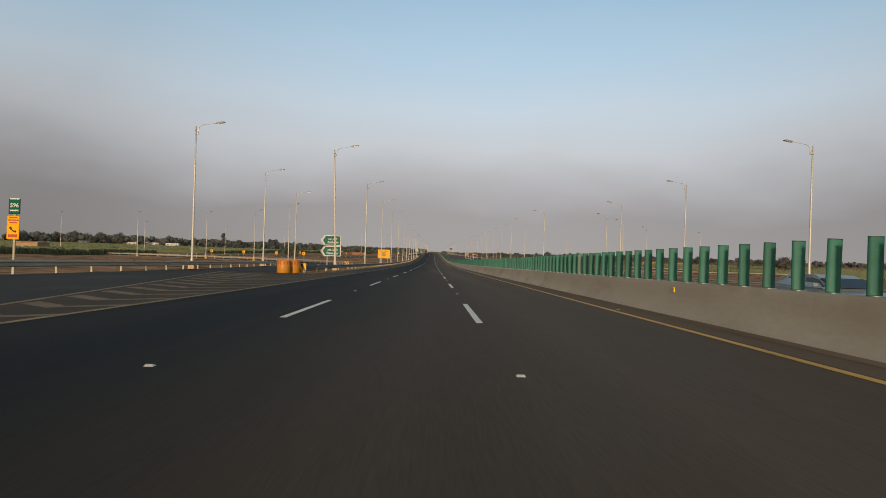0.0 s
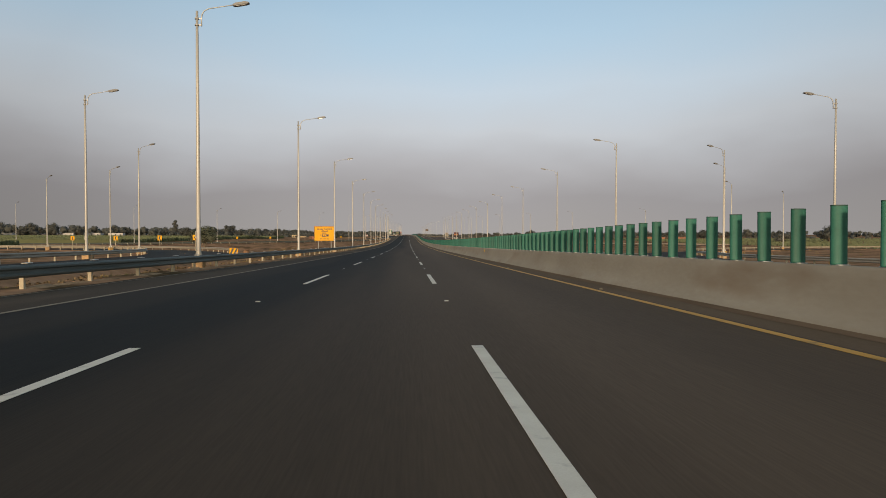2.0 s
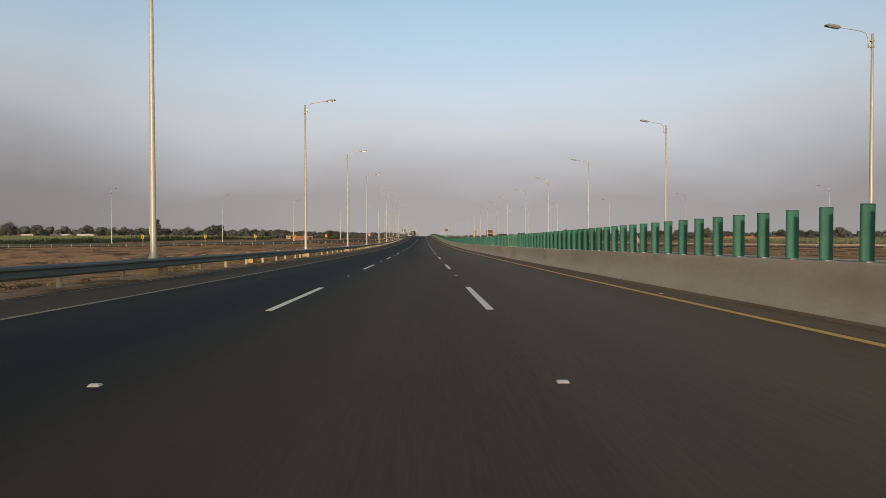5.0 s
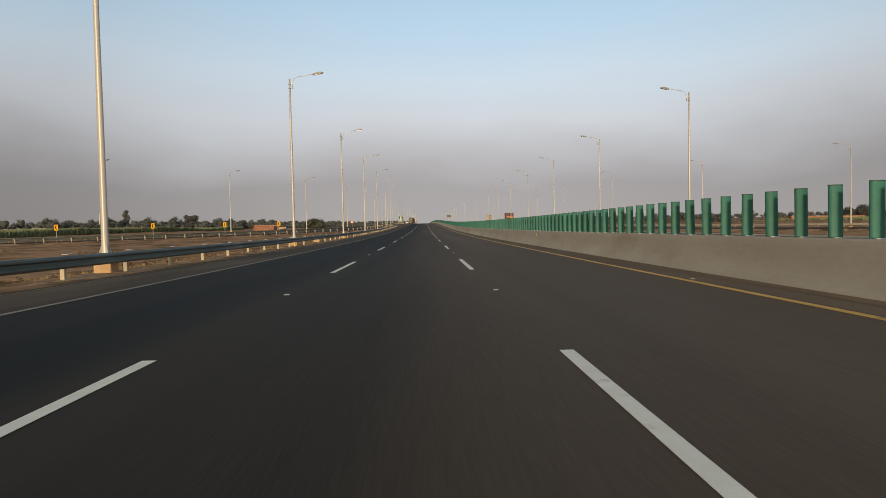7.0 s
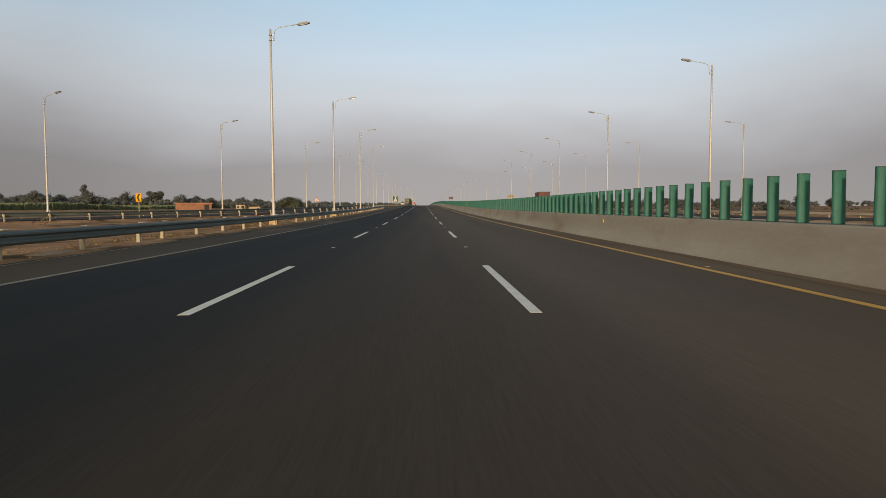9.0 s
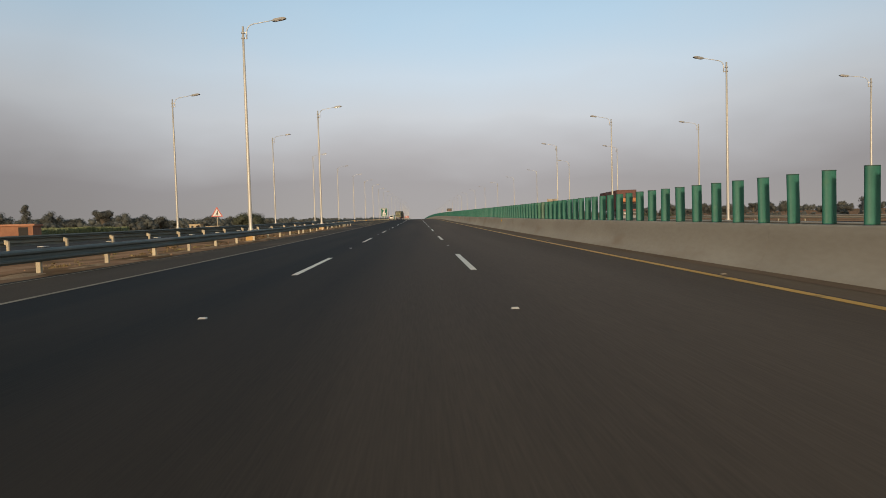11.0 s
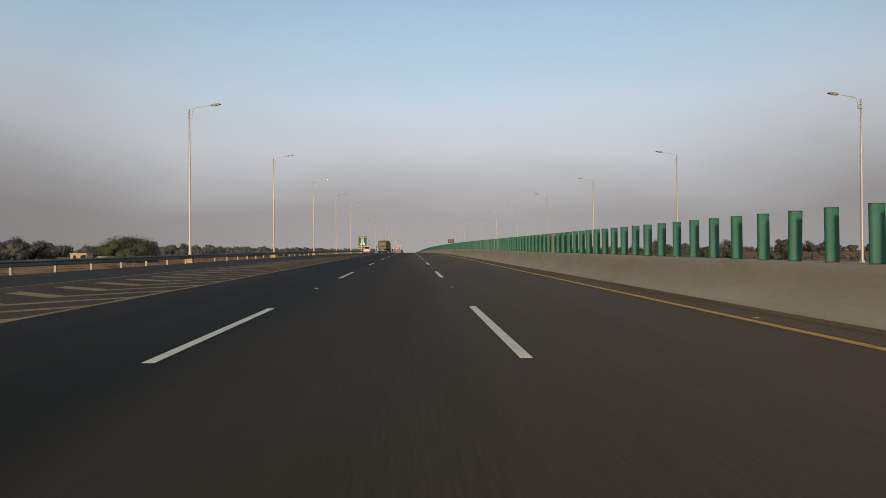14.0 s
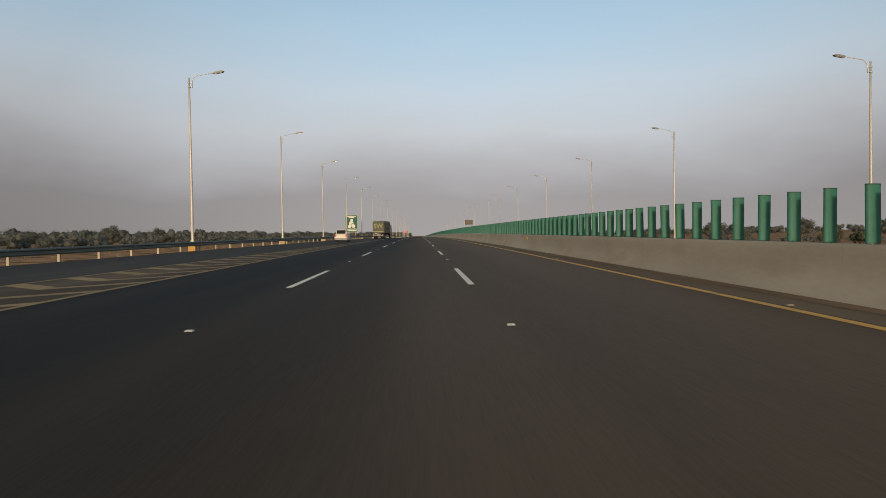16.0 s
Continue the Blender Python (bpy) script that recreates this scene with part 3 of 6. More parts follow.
# ---- road markings ----
def line(name, x_of_y, a, b, width, material, label, parent, lift=0.0):
    bm = sheet(lambda y: (x_of_y(y) - width / 2, x_of_y(y) + width / 2), stations(a, b, 8), 0.007 + lift, 0.003)
    return part(name, bm, material, parent, label)


line("edge_line", lambda y: 3.79, -200, 1400, 0.145, YELLOW_PAINT, "solid yellow edge line", road)
line("shoulder_seam", lambda y: -9.3, 57, 447, 0.06, PALE_LINE, "thin pale line at the edge of the shoulder", road)
line("edge_line", lambda y: -7.28, 57, 440, 0.11, PALE_LINE, "faded pale edge line", road)
line("edge_line", lambda y: -7.28, 610, 1400, 0.13, PALE_LINE, "faded pale edge line", road)
line("edge_line", lambda y: -7.28, -200, 57, 0.15, WORN_YELLOW, "worn yellow edge line", road)
line("edge_line", lambda y: -7.30, 440, 610, 0.15, WORN_YELLOW, "worn yellow edge line", road)
line("edge_line", lambda y: 6.5, -200, 1400, 0.17, YELLOW_PAINT, "solid yellow edge line", far_road, far_drop(6.5) + 0.004)
line("edge_line", lambda y: 17.6, -200, 1400, 0.13, PALE_LINE, "faded pale edge line", far_road, far_drop(17.6) + 0.004)

for marking in far_road.children:
    for v in marking.data.vertices:
        v.co.z += far_drop(v.co.x, v.co.y) - far_drop(v.co.x)

CYCLE, DASH, FIRST = 18.0, 5.93, -5.77


def dash_mesh(y):
    return sheet(lambda v: (-0.063, 0.063), stations(y, y + DASH, 2.0), 0.007, 0.003)


def stud_bm(w=0.095, d=0.09, h=0.016):
    b = bmesh.new()
    r = bmesh.ops.create_cube(b, size=1.0)
    bmesh.ops.transform(b, matrix=Matrix.Translation((0, 0, h / 2)) @ Matrix.Diagonal((w, d, h, 1)), verts=r["verts"])
    top = [v for v in b.verts if v.co.z > h * 0.9]
    bmesh.ops.scale(b, vec=(0.8, 0.5, 1), verts=top)
    return b


STUD_W = mesh_of(stud_bm(), STUD_WHITE, "road_stud")
STUD_Y = mesh_of(stud_bm(), PALE_LINE, "road_stud")
for k in range(-6, 66):
    y = FIRST + CYCLE * k
    for x, holder in ((0.0, road), (-3.65, road), (10.2, far_road), (13.9, far_road)):
        if holder is far_road and not -2 <= k <= 50:
            continue
        part("lane_dash", dash_mesh(y), WHITE_PAINT, holder, at=(x, 0, far_drop(x, y) if x > 5 else 0))
        if holder is road and k < 50:
            ym = y + (CYCLE + DASH) / 2
            part("road_stud", STUD_W, None, road, at=(x, ym, road_z(ym) + 0.002))
for k in range(-6, 45):
    y = 193.6 + 16.0 * (k - 12)
    part("road_stud", STUD_Y, None, road, "dusty amber stud", at=(4.02, y, road_z(y) + 0.002))


def chevrons(a, b, step, left_of_y, right_x, holder, both=True, colour=WORN_YELLOW):
    """V stripes that open ahead, between two border lines."""
    y = a
    while y < b:
        xl, xr = left_of_y(y), right_x
        mid = 0.5 * xl + 0.5 * xr if both else xl
        if mid < xr - 0.5:
            bm = bmesh.new()
            for x0, dx, dy in ((mid, xr - mid, abs(xr - mid) * 1.05), (mid, (xl - mid), abs(xl - mid) * 0.9)):
                if not dx:
                    continue
                w = 0.55 if dx > 0 else 0.75
                n = max(2, int(abs(dx) / 0.6))
                rows = []
                for i in range(n + 1):
                    t = i / n
                    rows.append([bm.verts.new((x0 + dx * t, y + dy * t + o, road_z(y + dy * t + o) + 0.006)) for o in (0, w)])
                for r0, r1 in zip(rows, rows[1:]):
                    f = bm.faces.new((r0[0], r1[0], r1[1], r0[1]))
            for f in bm.faces:
                f.normal_update()
                if f.normal.z < 0:
                    f.normal_flip()
            part("hatch_stripe", bm, colour, holder, "worn yellow hatch stripe")
        y += step


exit_gore = tagged(new("gore_marking", mesh_of(sheet(lambda y: (-7.3 - 0.182 * max(0.0, y - 1.5) - 0.07, -7.3 - 0.182 * max(0.0, y - 1.5) + 0.07), stations(1.5, 50, 4), 0.008, 0.003), WORN_YELLOW)),
                   "worn yellow hatched gore marking before the exit nose", "road marking", "", "structure")
chevrons(3.0, 44.0, 2.45, lambda y: -7.3 - 0.182 * (y - 1.5), -7.3, exit_gore, True, FAINT_YELLOW)
chevrons(44.65, 66.0, 2.45, lambda y: -9.5, -7.3, exit_gore, False, FAINT_YELLOW)
entry_gore = tagged(new("gore_marking", mesh_of(sheet(lambda y: (-7.34 - 0.0400 * max(0.0, 610 - y) - 0.07, -7.34 - 0.04 * max(0.0, 610 - y) + 0.07), stations(457, 610, 6), 0.008, 0.003), WORN_YELLOW)),
                    "worn yellow hatched gore marking after the entry nose", "road marking", "", "structure")
chevrons(447.25, 459.0, 2.43, lambda y: -9.15, -7.34, entry_gore, False)
chevrons(459.4, 600.0, 2.43, lambda y: max(-11.3, -7.34 - 0.04 * (610 - y)), -7.34, entry_gore)


# ---- median barrier with its panels ----
def dust_spill():
    bm = bmesh.new()
    rows = []
    for y in stations(-60, 640, 0.7):
        w = 0.10 + 0.16 * (0.5 + 0.5 * noise.noise((y * 0.35, 7.0, 0))) + 0.07 * noise.noise((y * 1.7, 2.0, 0))
        rows.append([bm.verts.new((x, y, road_z(y) + z)) for x, z in ((4.70 - w, 0.004), (4.70 - w * 0.4, 0.016), (4.735, 0.035))])
    for r0, r1 in zip(rows, rows[1:]):
        for k in range(2):
            bm.faces.new((r0[k], r0[k + 1], r1[k + 1], r1[k])).smooth = True
    structure("dust_bank", bm, GRIME, "brown dust swept against the foot of the barrier", "dust", "stuff")


def verge_edge():
    bm = bmesh.new()
    rows = []
    for y in stations(57, 447, 0.6):
        w = 0.22 + 0.26 * (0.5 + 0.5 * noise.noise((y * 0.28, 17.0, 0))) + 0.10 * noise.noise((y * 1.3, 12.0, 0))
        rows.append([bm.verts.new((x, y, road_z(y) + z)) for x, z in ((-9.85 + w, 0.006), (-9.85 + 0.4 * w, 0.020 + 0.02 * noise.noise((y, 3.0, 0))), (-10.0, 0.035), (-10.9, 0.02))])
    for r0, r1 in zip(rows, rows[1:]):
        for k in range(3):
            bm.faces.new((r0[k], r1[k], r1[k + 1], r0[k + 1])).smooth = True
    bmesh.ops.recalc_face_normals(bm, faces=bm.faces[:])
    structure("verge", bm, SOIL, "loose dry soil washed over the edge of the shoulder", "verge", "stuff")


def build_barrier():
    half = [(0.44, -0.25), (0.43, 0.04), (0.36, 0.10), (0.285, 0.18), (0.23, 0.27), (0.19, 0.37), (0.16, 0.50), (0.135, 0.66), (0.12, 0.79), (0.10, 0.82)]
    prof = [(-x, z) for x, z in half] + half[::-1]
    holder = thing("median_barrier", (5.15, 0, 0), 0, "long grey-brown cast concrete median barrier with dusty foot", "barrier", "", "structure")
    y = -60.0
    while y < 1300:
        ln = 10.0 if y < 700 else 40.0
        bm = bmesh.new()
        rows = [[bm.verts.new((px, yy, pz + road_z(yy))) for px, pz in prof] for yy in (y + 0.0025, y + ln / 2, y + ln - 0.0025)]
        for r0, r1 in zip(rows, rows[1:]):
            for k in range(len(prof) - 1):
                bm.faces.new((r0[k], r1[k], r1[k + 1], r0[k + 1])).smooth = k != 9
        for row in (rows[0][::-1], rows[-1]):
            bm.faces.new([bm.verts.new(v.co) for v in row])
        bmesh.ops.recalc_face_normals(bm, faces=bm.faces[:])
        part("barrier_section", bm, CONCRETE, holder)
        y += ln
    return holder


barrier = build_barrier()
dust_spill()
verge_edge()


def panel_bm(bm=None, m=None):
    """An upright glare panel: a bowed hollow plate with rolled edges and a foot; the dark outline of its top edge is
    painted.
    """
    b = bmesh.new()
    sec = []
    for k in range(9):
        a = math.pi * (k / 8)
        sec.append((-0.112 * math.cos(a), -0.052 * math.sin(a) ** 0.8))
    for k in range(1, 8):
        a = math.pi * (k / 8)
        sec.append((0.112 * math.cos(a), 0.030 * math.sin(a)))
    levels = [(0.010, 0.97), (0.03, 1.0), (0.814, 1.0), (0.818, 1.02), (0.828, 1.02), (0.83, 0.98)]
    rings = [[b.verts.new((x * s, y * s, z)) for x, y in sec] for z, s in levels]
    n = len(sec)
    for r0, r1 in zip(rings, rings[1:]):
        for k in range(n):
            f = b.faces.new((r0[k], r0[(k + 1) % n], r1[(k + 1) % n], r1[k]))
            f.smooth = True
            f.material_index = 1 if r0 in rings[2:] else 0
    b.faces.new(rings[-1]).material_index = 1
    b.faces.new(rings[0][::-1])
    bmesh.ops.recalc_face_normals(b, faces=b.faces[:])
    return join(bm, b, m)


SHIFTS = ((12, -0.47), (60, -0.40), (76, -0.39), (91, -0.51), (99, -0.55), (108, -0.73), (190, -1.0), (238, -0.65), (242, -0.70), (271, -1.38), (277, -1.48), (302, -1.92), (418, -2.07), (467, -2.0), (486, -1.91), (530, -2.0), (1200, -2.0))


def panel_y(i):
    y = 188.34 + 1.0006 * i
    return y + along(SHIFTS, y)


FOOT = mesh_of(box(0.17, 0.20, 0.014, (0.02, 0, 0), 0.003), GALVANISED, "foot_plate")
PANEL = mesh_of(panel_bm(), (GREEN_PLASTIC, RIM_OUTLINE), "panel")
PANEL_PALE = mesh_of(panel_bm(), (PALE_PLASTIC, RIM_OUTLINE), "panel")
PANEL_FADED = mesh_of(panel_bm(), (FADED_PLASTIC, RIM_OUTLINE), "panel")


def panel_at(y):
    return min(range(-190, 460), key=lambda i: abs(panel_y(i) - y))


BLEACHED = {-160, 299} | {panel_at(y) for y in (213.8, 392.6, 504.4, 506.6, 511.6, 516.7)}
FADED = {panel_at(y) for y in (209.8, 210.8, 211.8, 393.6, 486.6)} - BLEACHED
rng = random.Random(5)
for i in range(-190, 460):
    y = panel_y(i)
    lean = (rng.gauss(0, 0.5), rng.gauss(0, 0.5), rng.gauss(0, 5))
    if -188 <= i <= 110:
        p = thing("glare_panel", (5.15, y, road_z(y) + 0.82), 0, "upright bowed green plastic glare panel on the barrier", "glare panel", "glare panels on the median barrier")
        part("panel", PANEL_PALE if i in BLEACHED else PANEL_FADED if i in FADED else PANEL, None, p, "sun-bleached panel" if i in BLEACHED | FADED else "", at=(0, 0, 0), turn=lean)
        part("foot_plate", FOOT, None, p)
rest_mesh = bpy.data.meshes.new("glare_panel_row")
one = panel_bm()
one.verts.ensure_lookup_table()
pv = [v.co.copy() for v in one.verts]
pf = [[v.index for v in f.verts] for f in one.faces]
rims = [f.material_index for f in one.faces]
one.free()
verts, faces = [], []
for i in range(111, 1000):
    y = panel_y(i)
    m = pose(5.15, y, road_z(y) + 0.82, rng.gauss(0, 0.5), rng.gauss(0, 0.5), rng.gauss(0, 5))
    base = len(verts)
    verts += [tuple(m @ v) for v in pv]
    faces += [[base + k for k in f] for f in pf]
rest_mesh.from_pydata(verts, [], faces)
for m in (GREEN_PLASTIC, RIM_OUTLINE, PALE_PLASTIC, FADED_PLASTIC):
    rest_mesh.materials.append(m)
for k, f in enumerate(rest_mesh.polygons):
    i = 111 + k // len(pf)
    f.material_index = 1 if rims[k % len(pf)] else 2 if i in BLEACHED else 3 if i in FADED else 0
for f in rest_mesh.polygons:
    f.use_smooth = len(f.vertices) == 4
tagged(new("glare_panel_row", rest_mesh), "long row of upright green plastic glare panels on the barrier", "glare panel", "", "stuff")

# amber reflectors on the barrier's face
REFLECTOR = mesh_of(box(0.03, 0.09, 0.13, (0, 0, -0.065), 0.01), AMBER, "barrier_reflector")
for y in (16.2, 66.3, 116.5, 166.6, 216.6, 266.6, 316.7, 358.4, 408.45, 458.7, 508.75, 558.8, 608.8, 658.8):
    tagged(part("barrier_reflector", REFLECTOR, None, None, at=(4.99, y, road_z(y) + 0.62)), "amber box reflector fixed to the barrier face", "reflector", "barrier reflectors")


# ---- guard rails ----
BEAM = [(0.000, -0.155), (0.035, -0.150), (0.080, -0.105), (0.080, -0.065), (0.020, -0.025), (0.020, 0.025), (0.080, 0.065), (0.080, 0.105), (0.035, 0.150), (0.000, 0.155)]
RAIL_POST = mesh_of(box(0.11, 0.10, 0.80, (0, 0, -0.25), 0.008), POST_PAINT, "post")
SPACER = mesh_of(box(0.10, 0.12, 0.20, (0, 0, 0.40), 0.008), POST_PAINT, "spacer")
CAP = mesh_of(box(0.15, 0.27, 0.02, (0, 0, 0.655), 0.006), STUD_WHITE, "rail_cap")


def rail_posts():
    """The posts along the shoulder: even runs with a short gap where one length of rail meets the next."""
    runs = ((53.19, 3.586, 12), (95.35, 3.57, 17), (154.93, 3.586, 15), (207.8, 3.586, 2), (213.2, 3.557, 18), (275.53, 3.586, 12), (316.95, 3.586, 10), (353.2, 3.586, 17), (412.6, 3.65, 9), (443.9, 3.586, 3))
    return [a + step * k for a, step, count in runs for k in range(count)]


def guard_rail(label, pts, side, step=3.61, lift=0.0, posts=(), steel=RAIL_LIT):
    """A W-beam rail on posts along a plan line; side: 1 if traffic passes on the right of the way the line runs."""
    holder = thing("guard_rail", (0, 0, 0), 0, label, "guard rail")
    ps = smooth_line([(x, y, 0) for x, y in pts], step)
    bm = bmesh.new()
    rows = []
    for i, p in enumerate(ps):
        d = (ps[min(i + 1, len(ps) - 1)] - ps[max(i - 1, 0)]).normalized()
        out = Vector((d.y, -d.x, 0)) * side
        low = lift * (1 + 0.9 * soft(430, 490, p.y))
        z = road_z(p.y) + 0.475 + low
        rows.append([[bm.verts.new(p + out * (0.16 + u - t) + Vector((0, 0, z + w))) for u, w in BEAM] for t in (0, 0.006)])
        if not posts:
            a = math.degrees(math.atan2(d.y, d.x)) - 90
            post = part("post", RAIL_POST, None, holder, at=(p.x, p.y, road_z(p.y) + low), turn=(0, 0, a))
            part("spacer", SPACER, None, post, at=(0.10 * side, 0, 0))
    for y in posts:
        post = part("post", RAIL_POST, None, holder, at=(along([(v, u) for u, v in pts], y), y, road_z(y) + lift))
        part("spacer", SPACER, None, post, at=(0.10 * side, 0, 0))
        part("rail_cap", CAP, None, post, "white delineator strip", at=(0.12 * side, 0, 0))
    n = len(BEAM)
    for (a0, a1), (b0, b1) in zip(rows, rows[1:]):
        for k in range(n - 1):
            bm.faces.new((a0[k], a0[k + 1], b0[k + 1], b0[k]))
            bm.faces.new((a1[k], b1[k], b1[k + 1], a1[k + 1]))
        bm.faces.new((a0[0], b0[0], b1[0], a1[0]))
        bm.faces.new((a0[-1], a1[-1], b1[-1], b0[-1]))
    bmesh.ops.recalc_face_normals(bm, faces=bm.faces[:])
    part("beam", bm, steel, holder, "dull corrugated steel beam")
    for i in (0, -1):
        p = ps[i]
        d = (ps[1] - ps[0]).normalized() if i == 0 else (ps[-1] - ps[-2]).normalized()
        out = Vector((d.y, -d.x, 0)) * side
        e = bmesh.new()
        tube([p + out * 0.14 + Vector((0, 0, road_z(p.y) + lift * (1 + 0.9 * soft(430, 490, p.y)) + z)) for z in (0.31, 0.64)], 0.10, 10, e)
        part("end_wing", e, steel, holder, "rounded rail end")
    return holder


guard_rail("dull grey steel guard rail on cream posts along the shoulder", [(-10.92, 52.35), (-10.62, 54.2), (-10.15, 62), (-10.05, 80), (-10.05, 250), (-10.05, 456)], 1, step=3.586, posts=rail_posts(), steel=RAIL_STEEL)
guard_rail("grey steel guard rail along the far side of the exit ramp", [(-19.9, -70), (-19.9, 30), *[(x - 0.3, y) for x, y in OFF_L]], 1)
guard_rail("grey steel guard rail on the inner side of the exit ramp", [(-17.0, 131.6), *[(x + 0.3, y) for x, y in OFF_R[5:]]], -1)
guard_rail("grey steel guard rail on the outer side of the entry ramp", [(x - 0.4, y) for x, y in ON_L] + [(x - 0.35, y) for y, x in LEFT_EDGE[1:-1]] + [(-10.6, 1100)], 1, steel=RAIL_STEEL)
guard_rail("grey steel guard rail on the inner side of the entry ramp", [(x + 0.35, y) for x, y in ON_R[:-1]] + [(-10.75, 455.0)], -1, steel=RAIL_STEEL)
guard_rail("grey steel guard rail beyond the opposite carriageway", [(20.75, 126), (20.8, 200), (20.8, 400), (20.8, 466)], -1, step=3.8, lift=-0.40)
guard_rail("grey steel guard rail beside the opposite entry ramp", [(x + 0.4, y) for x, y in EAST_ON_R] + [(x + 0.3, y) for y, x in RIGHT_EDGE[1:-1]] + [(21.1, 1000)], -1, step=4.0, lift=-0.42)
guard_rail("grey steel guard rail beside the opposite exit ramp", [(29.1, -70), (29.1, 60)] + [(x + 0.4, y) for x, y in EAST_OFF_R], -1, step=4.0, lift=-0.42)


# ---- street lamps ----
def lamp_parts():
    pole = bmesh.new()
    tube([(0, 0, 0.02), (0, 0, 0.05), (0, 0, 4.0), (0, 0, 8.0), (0, 0, 11.4)], [0.106, 0.103, 0.091, 0.076, 0.058], 12, pole)
    base = box(0.40, 0.40, 0.025, (0, 0, 0), 0.004)
    for a in range(4):
        fin = prism([(0.09, 0.02), (0.20, 0.02), (0.19, 0.06), (0.09, 0.36)], 0.014, axis="y")
        join(base, fin, pose(0, 0, 0, 0, 0, 45 + 90 * a))
        for s in (-0.16, 0.16):
            tube([(0.16 if a % 2 else -0.16, s, 0.02), (0.16 if a % 2 else -0.16, s, 0.09)], 0.016, 6, base)
    collars = []
    for z in (10.72, 11.02):
        ring = bmesh.new()
        tube([(0, 0, z), (0, 0, z + 0.07)], 0.105, 10, ring)
        box(0.20, 0.05, 0.05, (0.13, 0, z + 0.01), 0.0, ring)
        collars.append(("collar", mesh_of(ring, GALVANISED)))
    arm = bmesh.new()
    tube([(0.20, 0, 10.70), (0.20, 0, 11.05), (0.23, 0, 11.25), (0.34, 0, 11.42), (0.55, 0, 11.52), (1.2, 0, 11.63), (1.75, 0, 11.72)], [0.032, 0.032, 0.031, 0.029, 0.027, 0.025, 0.023], 8, arm)
    head = prism([(1.62, 11.68), (1.72, 11.64), (2.30, 11.74), (2.42, 11.79), (2.38, 11.84), (2.20, 11.86), (1.75, 11.78)], 0.26, 0.02, axis="y")
    glass = prism([(1.80, 11.652), (2.28, 11.735), (2.27, 11.722), (1.81, 11.638)], 0.18, axis="y")
    hatch = box(0.02, 0.10, 0.32, (-0.112, 0, 0.9), 0.004)
    return [("pole", mesh_of(pole, POLE_PAINT)), ("base_plate", mesh_of(base, POLE_PAINT)), *collars, ("arm", mesh_of(arm, GALVANISED)),
            ("lamp_head", mesh_of(head, LAMP_GREY)), ("hatch", mesh_of(hatch, GALVANISED))], mesh_of(glass, LENS)


LAMP_MESHES, LAMP_LENS = lamp_parts()
PLINTH_MESH = mesh_of(box(0.50, 0.50, 0.95, (0, 0, -0.95), 0.02), PLINTH, "plinth")


def street_lamp(x, y, turn, group, tilt=0.0):
    z = road_z(y) + 0.52 - (0.42 + 0.38 * soft(430, 490, y) if x > 5 else 0.0)
    ob = thing("street_lamp", (x, y, z), turn, "tall tapered pale steel street lamp with one arm", "street lamp", group)
    for name, me in LAMP_MESHES:
        p = part(name, me, None, ob)
        if name == "lamp_head":
            part("lens", LAMP_LENS, None, p)
    part("plinth", PLINTH_MESH, None, ob, "worn concrete plinth")
    ob.rotation_euler.y = radians(tilt)
    if x > 5:
        ob.scale.z = 1.034 if 205 < y < 395 else 1.0 + 0.028 * soft(430, 490, y)
    return ob


W_ROW, E_ROW = "street lamps along the near shoulder", "street lamps beyond the opposite carriageway"
for x, y in ((-10.52, 67.9), (-10.5, 97.56), (-10.4, 126.64), (-10.4, 156.81), (-10.4, 186.9), (-10.4, 217.7), (-10.48, 248.45), (-10.6, 278.3), (-10.45, 307.63), (-10.42, 336.4),
             (-10.45, 366.2), (-10.5, 397.5), (-10.8, 428.69)):
    street_lamp(x, y, 0, W_ROW, -2.0 if y < 70 else 0.0)
for x, y in ([(-22.3, 420.3), (-19.9, 450.9), (-19.02, 480.4), (-18.2, 510.2), (-17.55, 540.1), (-16.72, 568.9), (-16.2, 598.0), (-15.85, 628.2), (-15.3, 658), (-14.8, 688), (-14.1, 718),
                           (-13.4, 748), (-12.6, 778), (-11.9, 808), (-11.3, 838)] + [(-11.0, 868 + 30 * j) for j in range(12)]):
    street_lamp(x, y, 0, W_ROW)
for x, y, a in ((-21.08, 57.8, 0), (-22.4, 87.6, 0), (-24.15, 116.5, 0), (-31.2, 145.1, -25), (-44.6, 169.5, -35), (-61.0, 184, -45), (-84, 195.5, -55), (-112, 208, -60)):
    street_lamp(x, y, a, "street lamps on the ramps")
for x, y, a in ((-27.9, 386.7, -12), (-38.6, 363.6, -25), (-51.4, 337.6, -32), (-67.9, 313.2, -38), (-88, 291, -45), (-112, 268, -45)):
    street_lamp(x, y, a, "street lamps on the ramps")
for x, y in ((20.8, 135.72), (20.8, 164.2), (21.3, 197.0), (21.25, 226.43), (21.4, 257.26), (21.05, 285.8), (21.5, 317.2), (21.1, 346.6), (21.2, 377.0), (21.3, 407.5), (21.25, 436.97), (21.1, 467.16)):
    street_lamp(x, y, 180, E_ROW)
for x, y in [(29.65, 55.3), (29.6, 83.3), (29.8, 113.0), (32.4, 473.1), (31.0, 503.4), (29.35, 533.4), (27.75, 563.6), (26.4, 594.0), (25.0, 624), (23.7, 654), (22.4, 684)] + [(21.6, 714 + 30 * j) for j in range(14)]:
    street_lamp(x, y, 180, E_ROW)
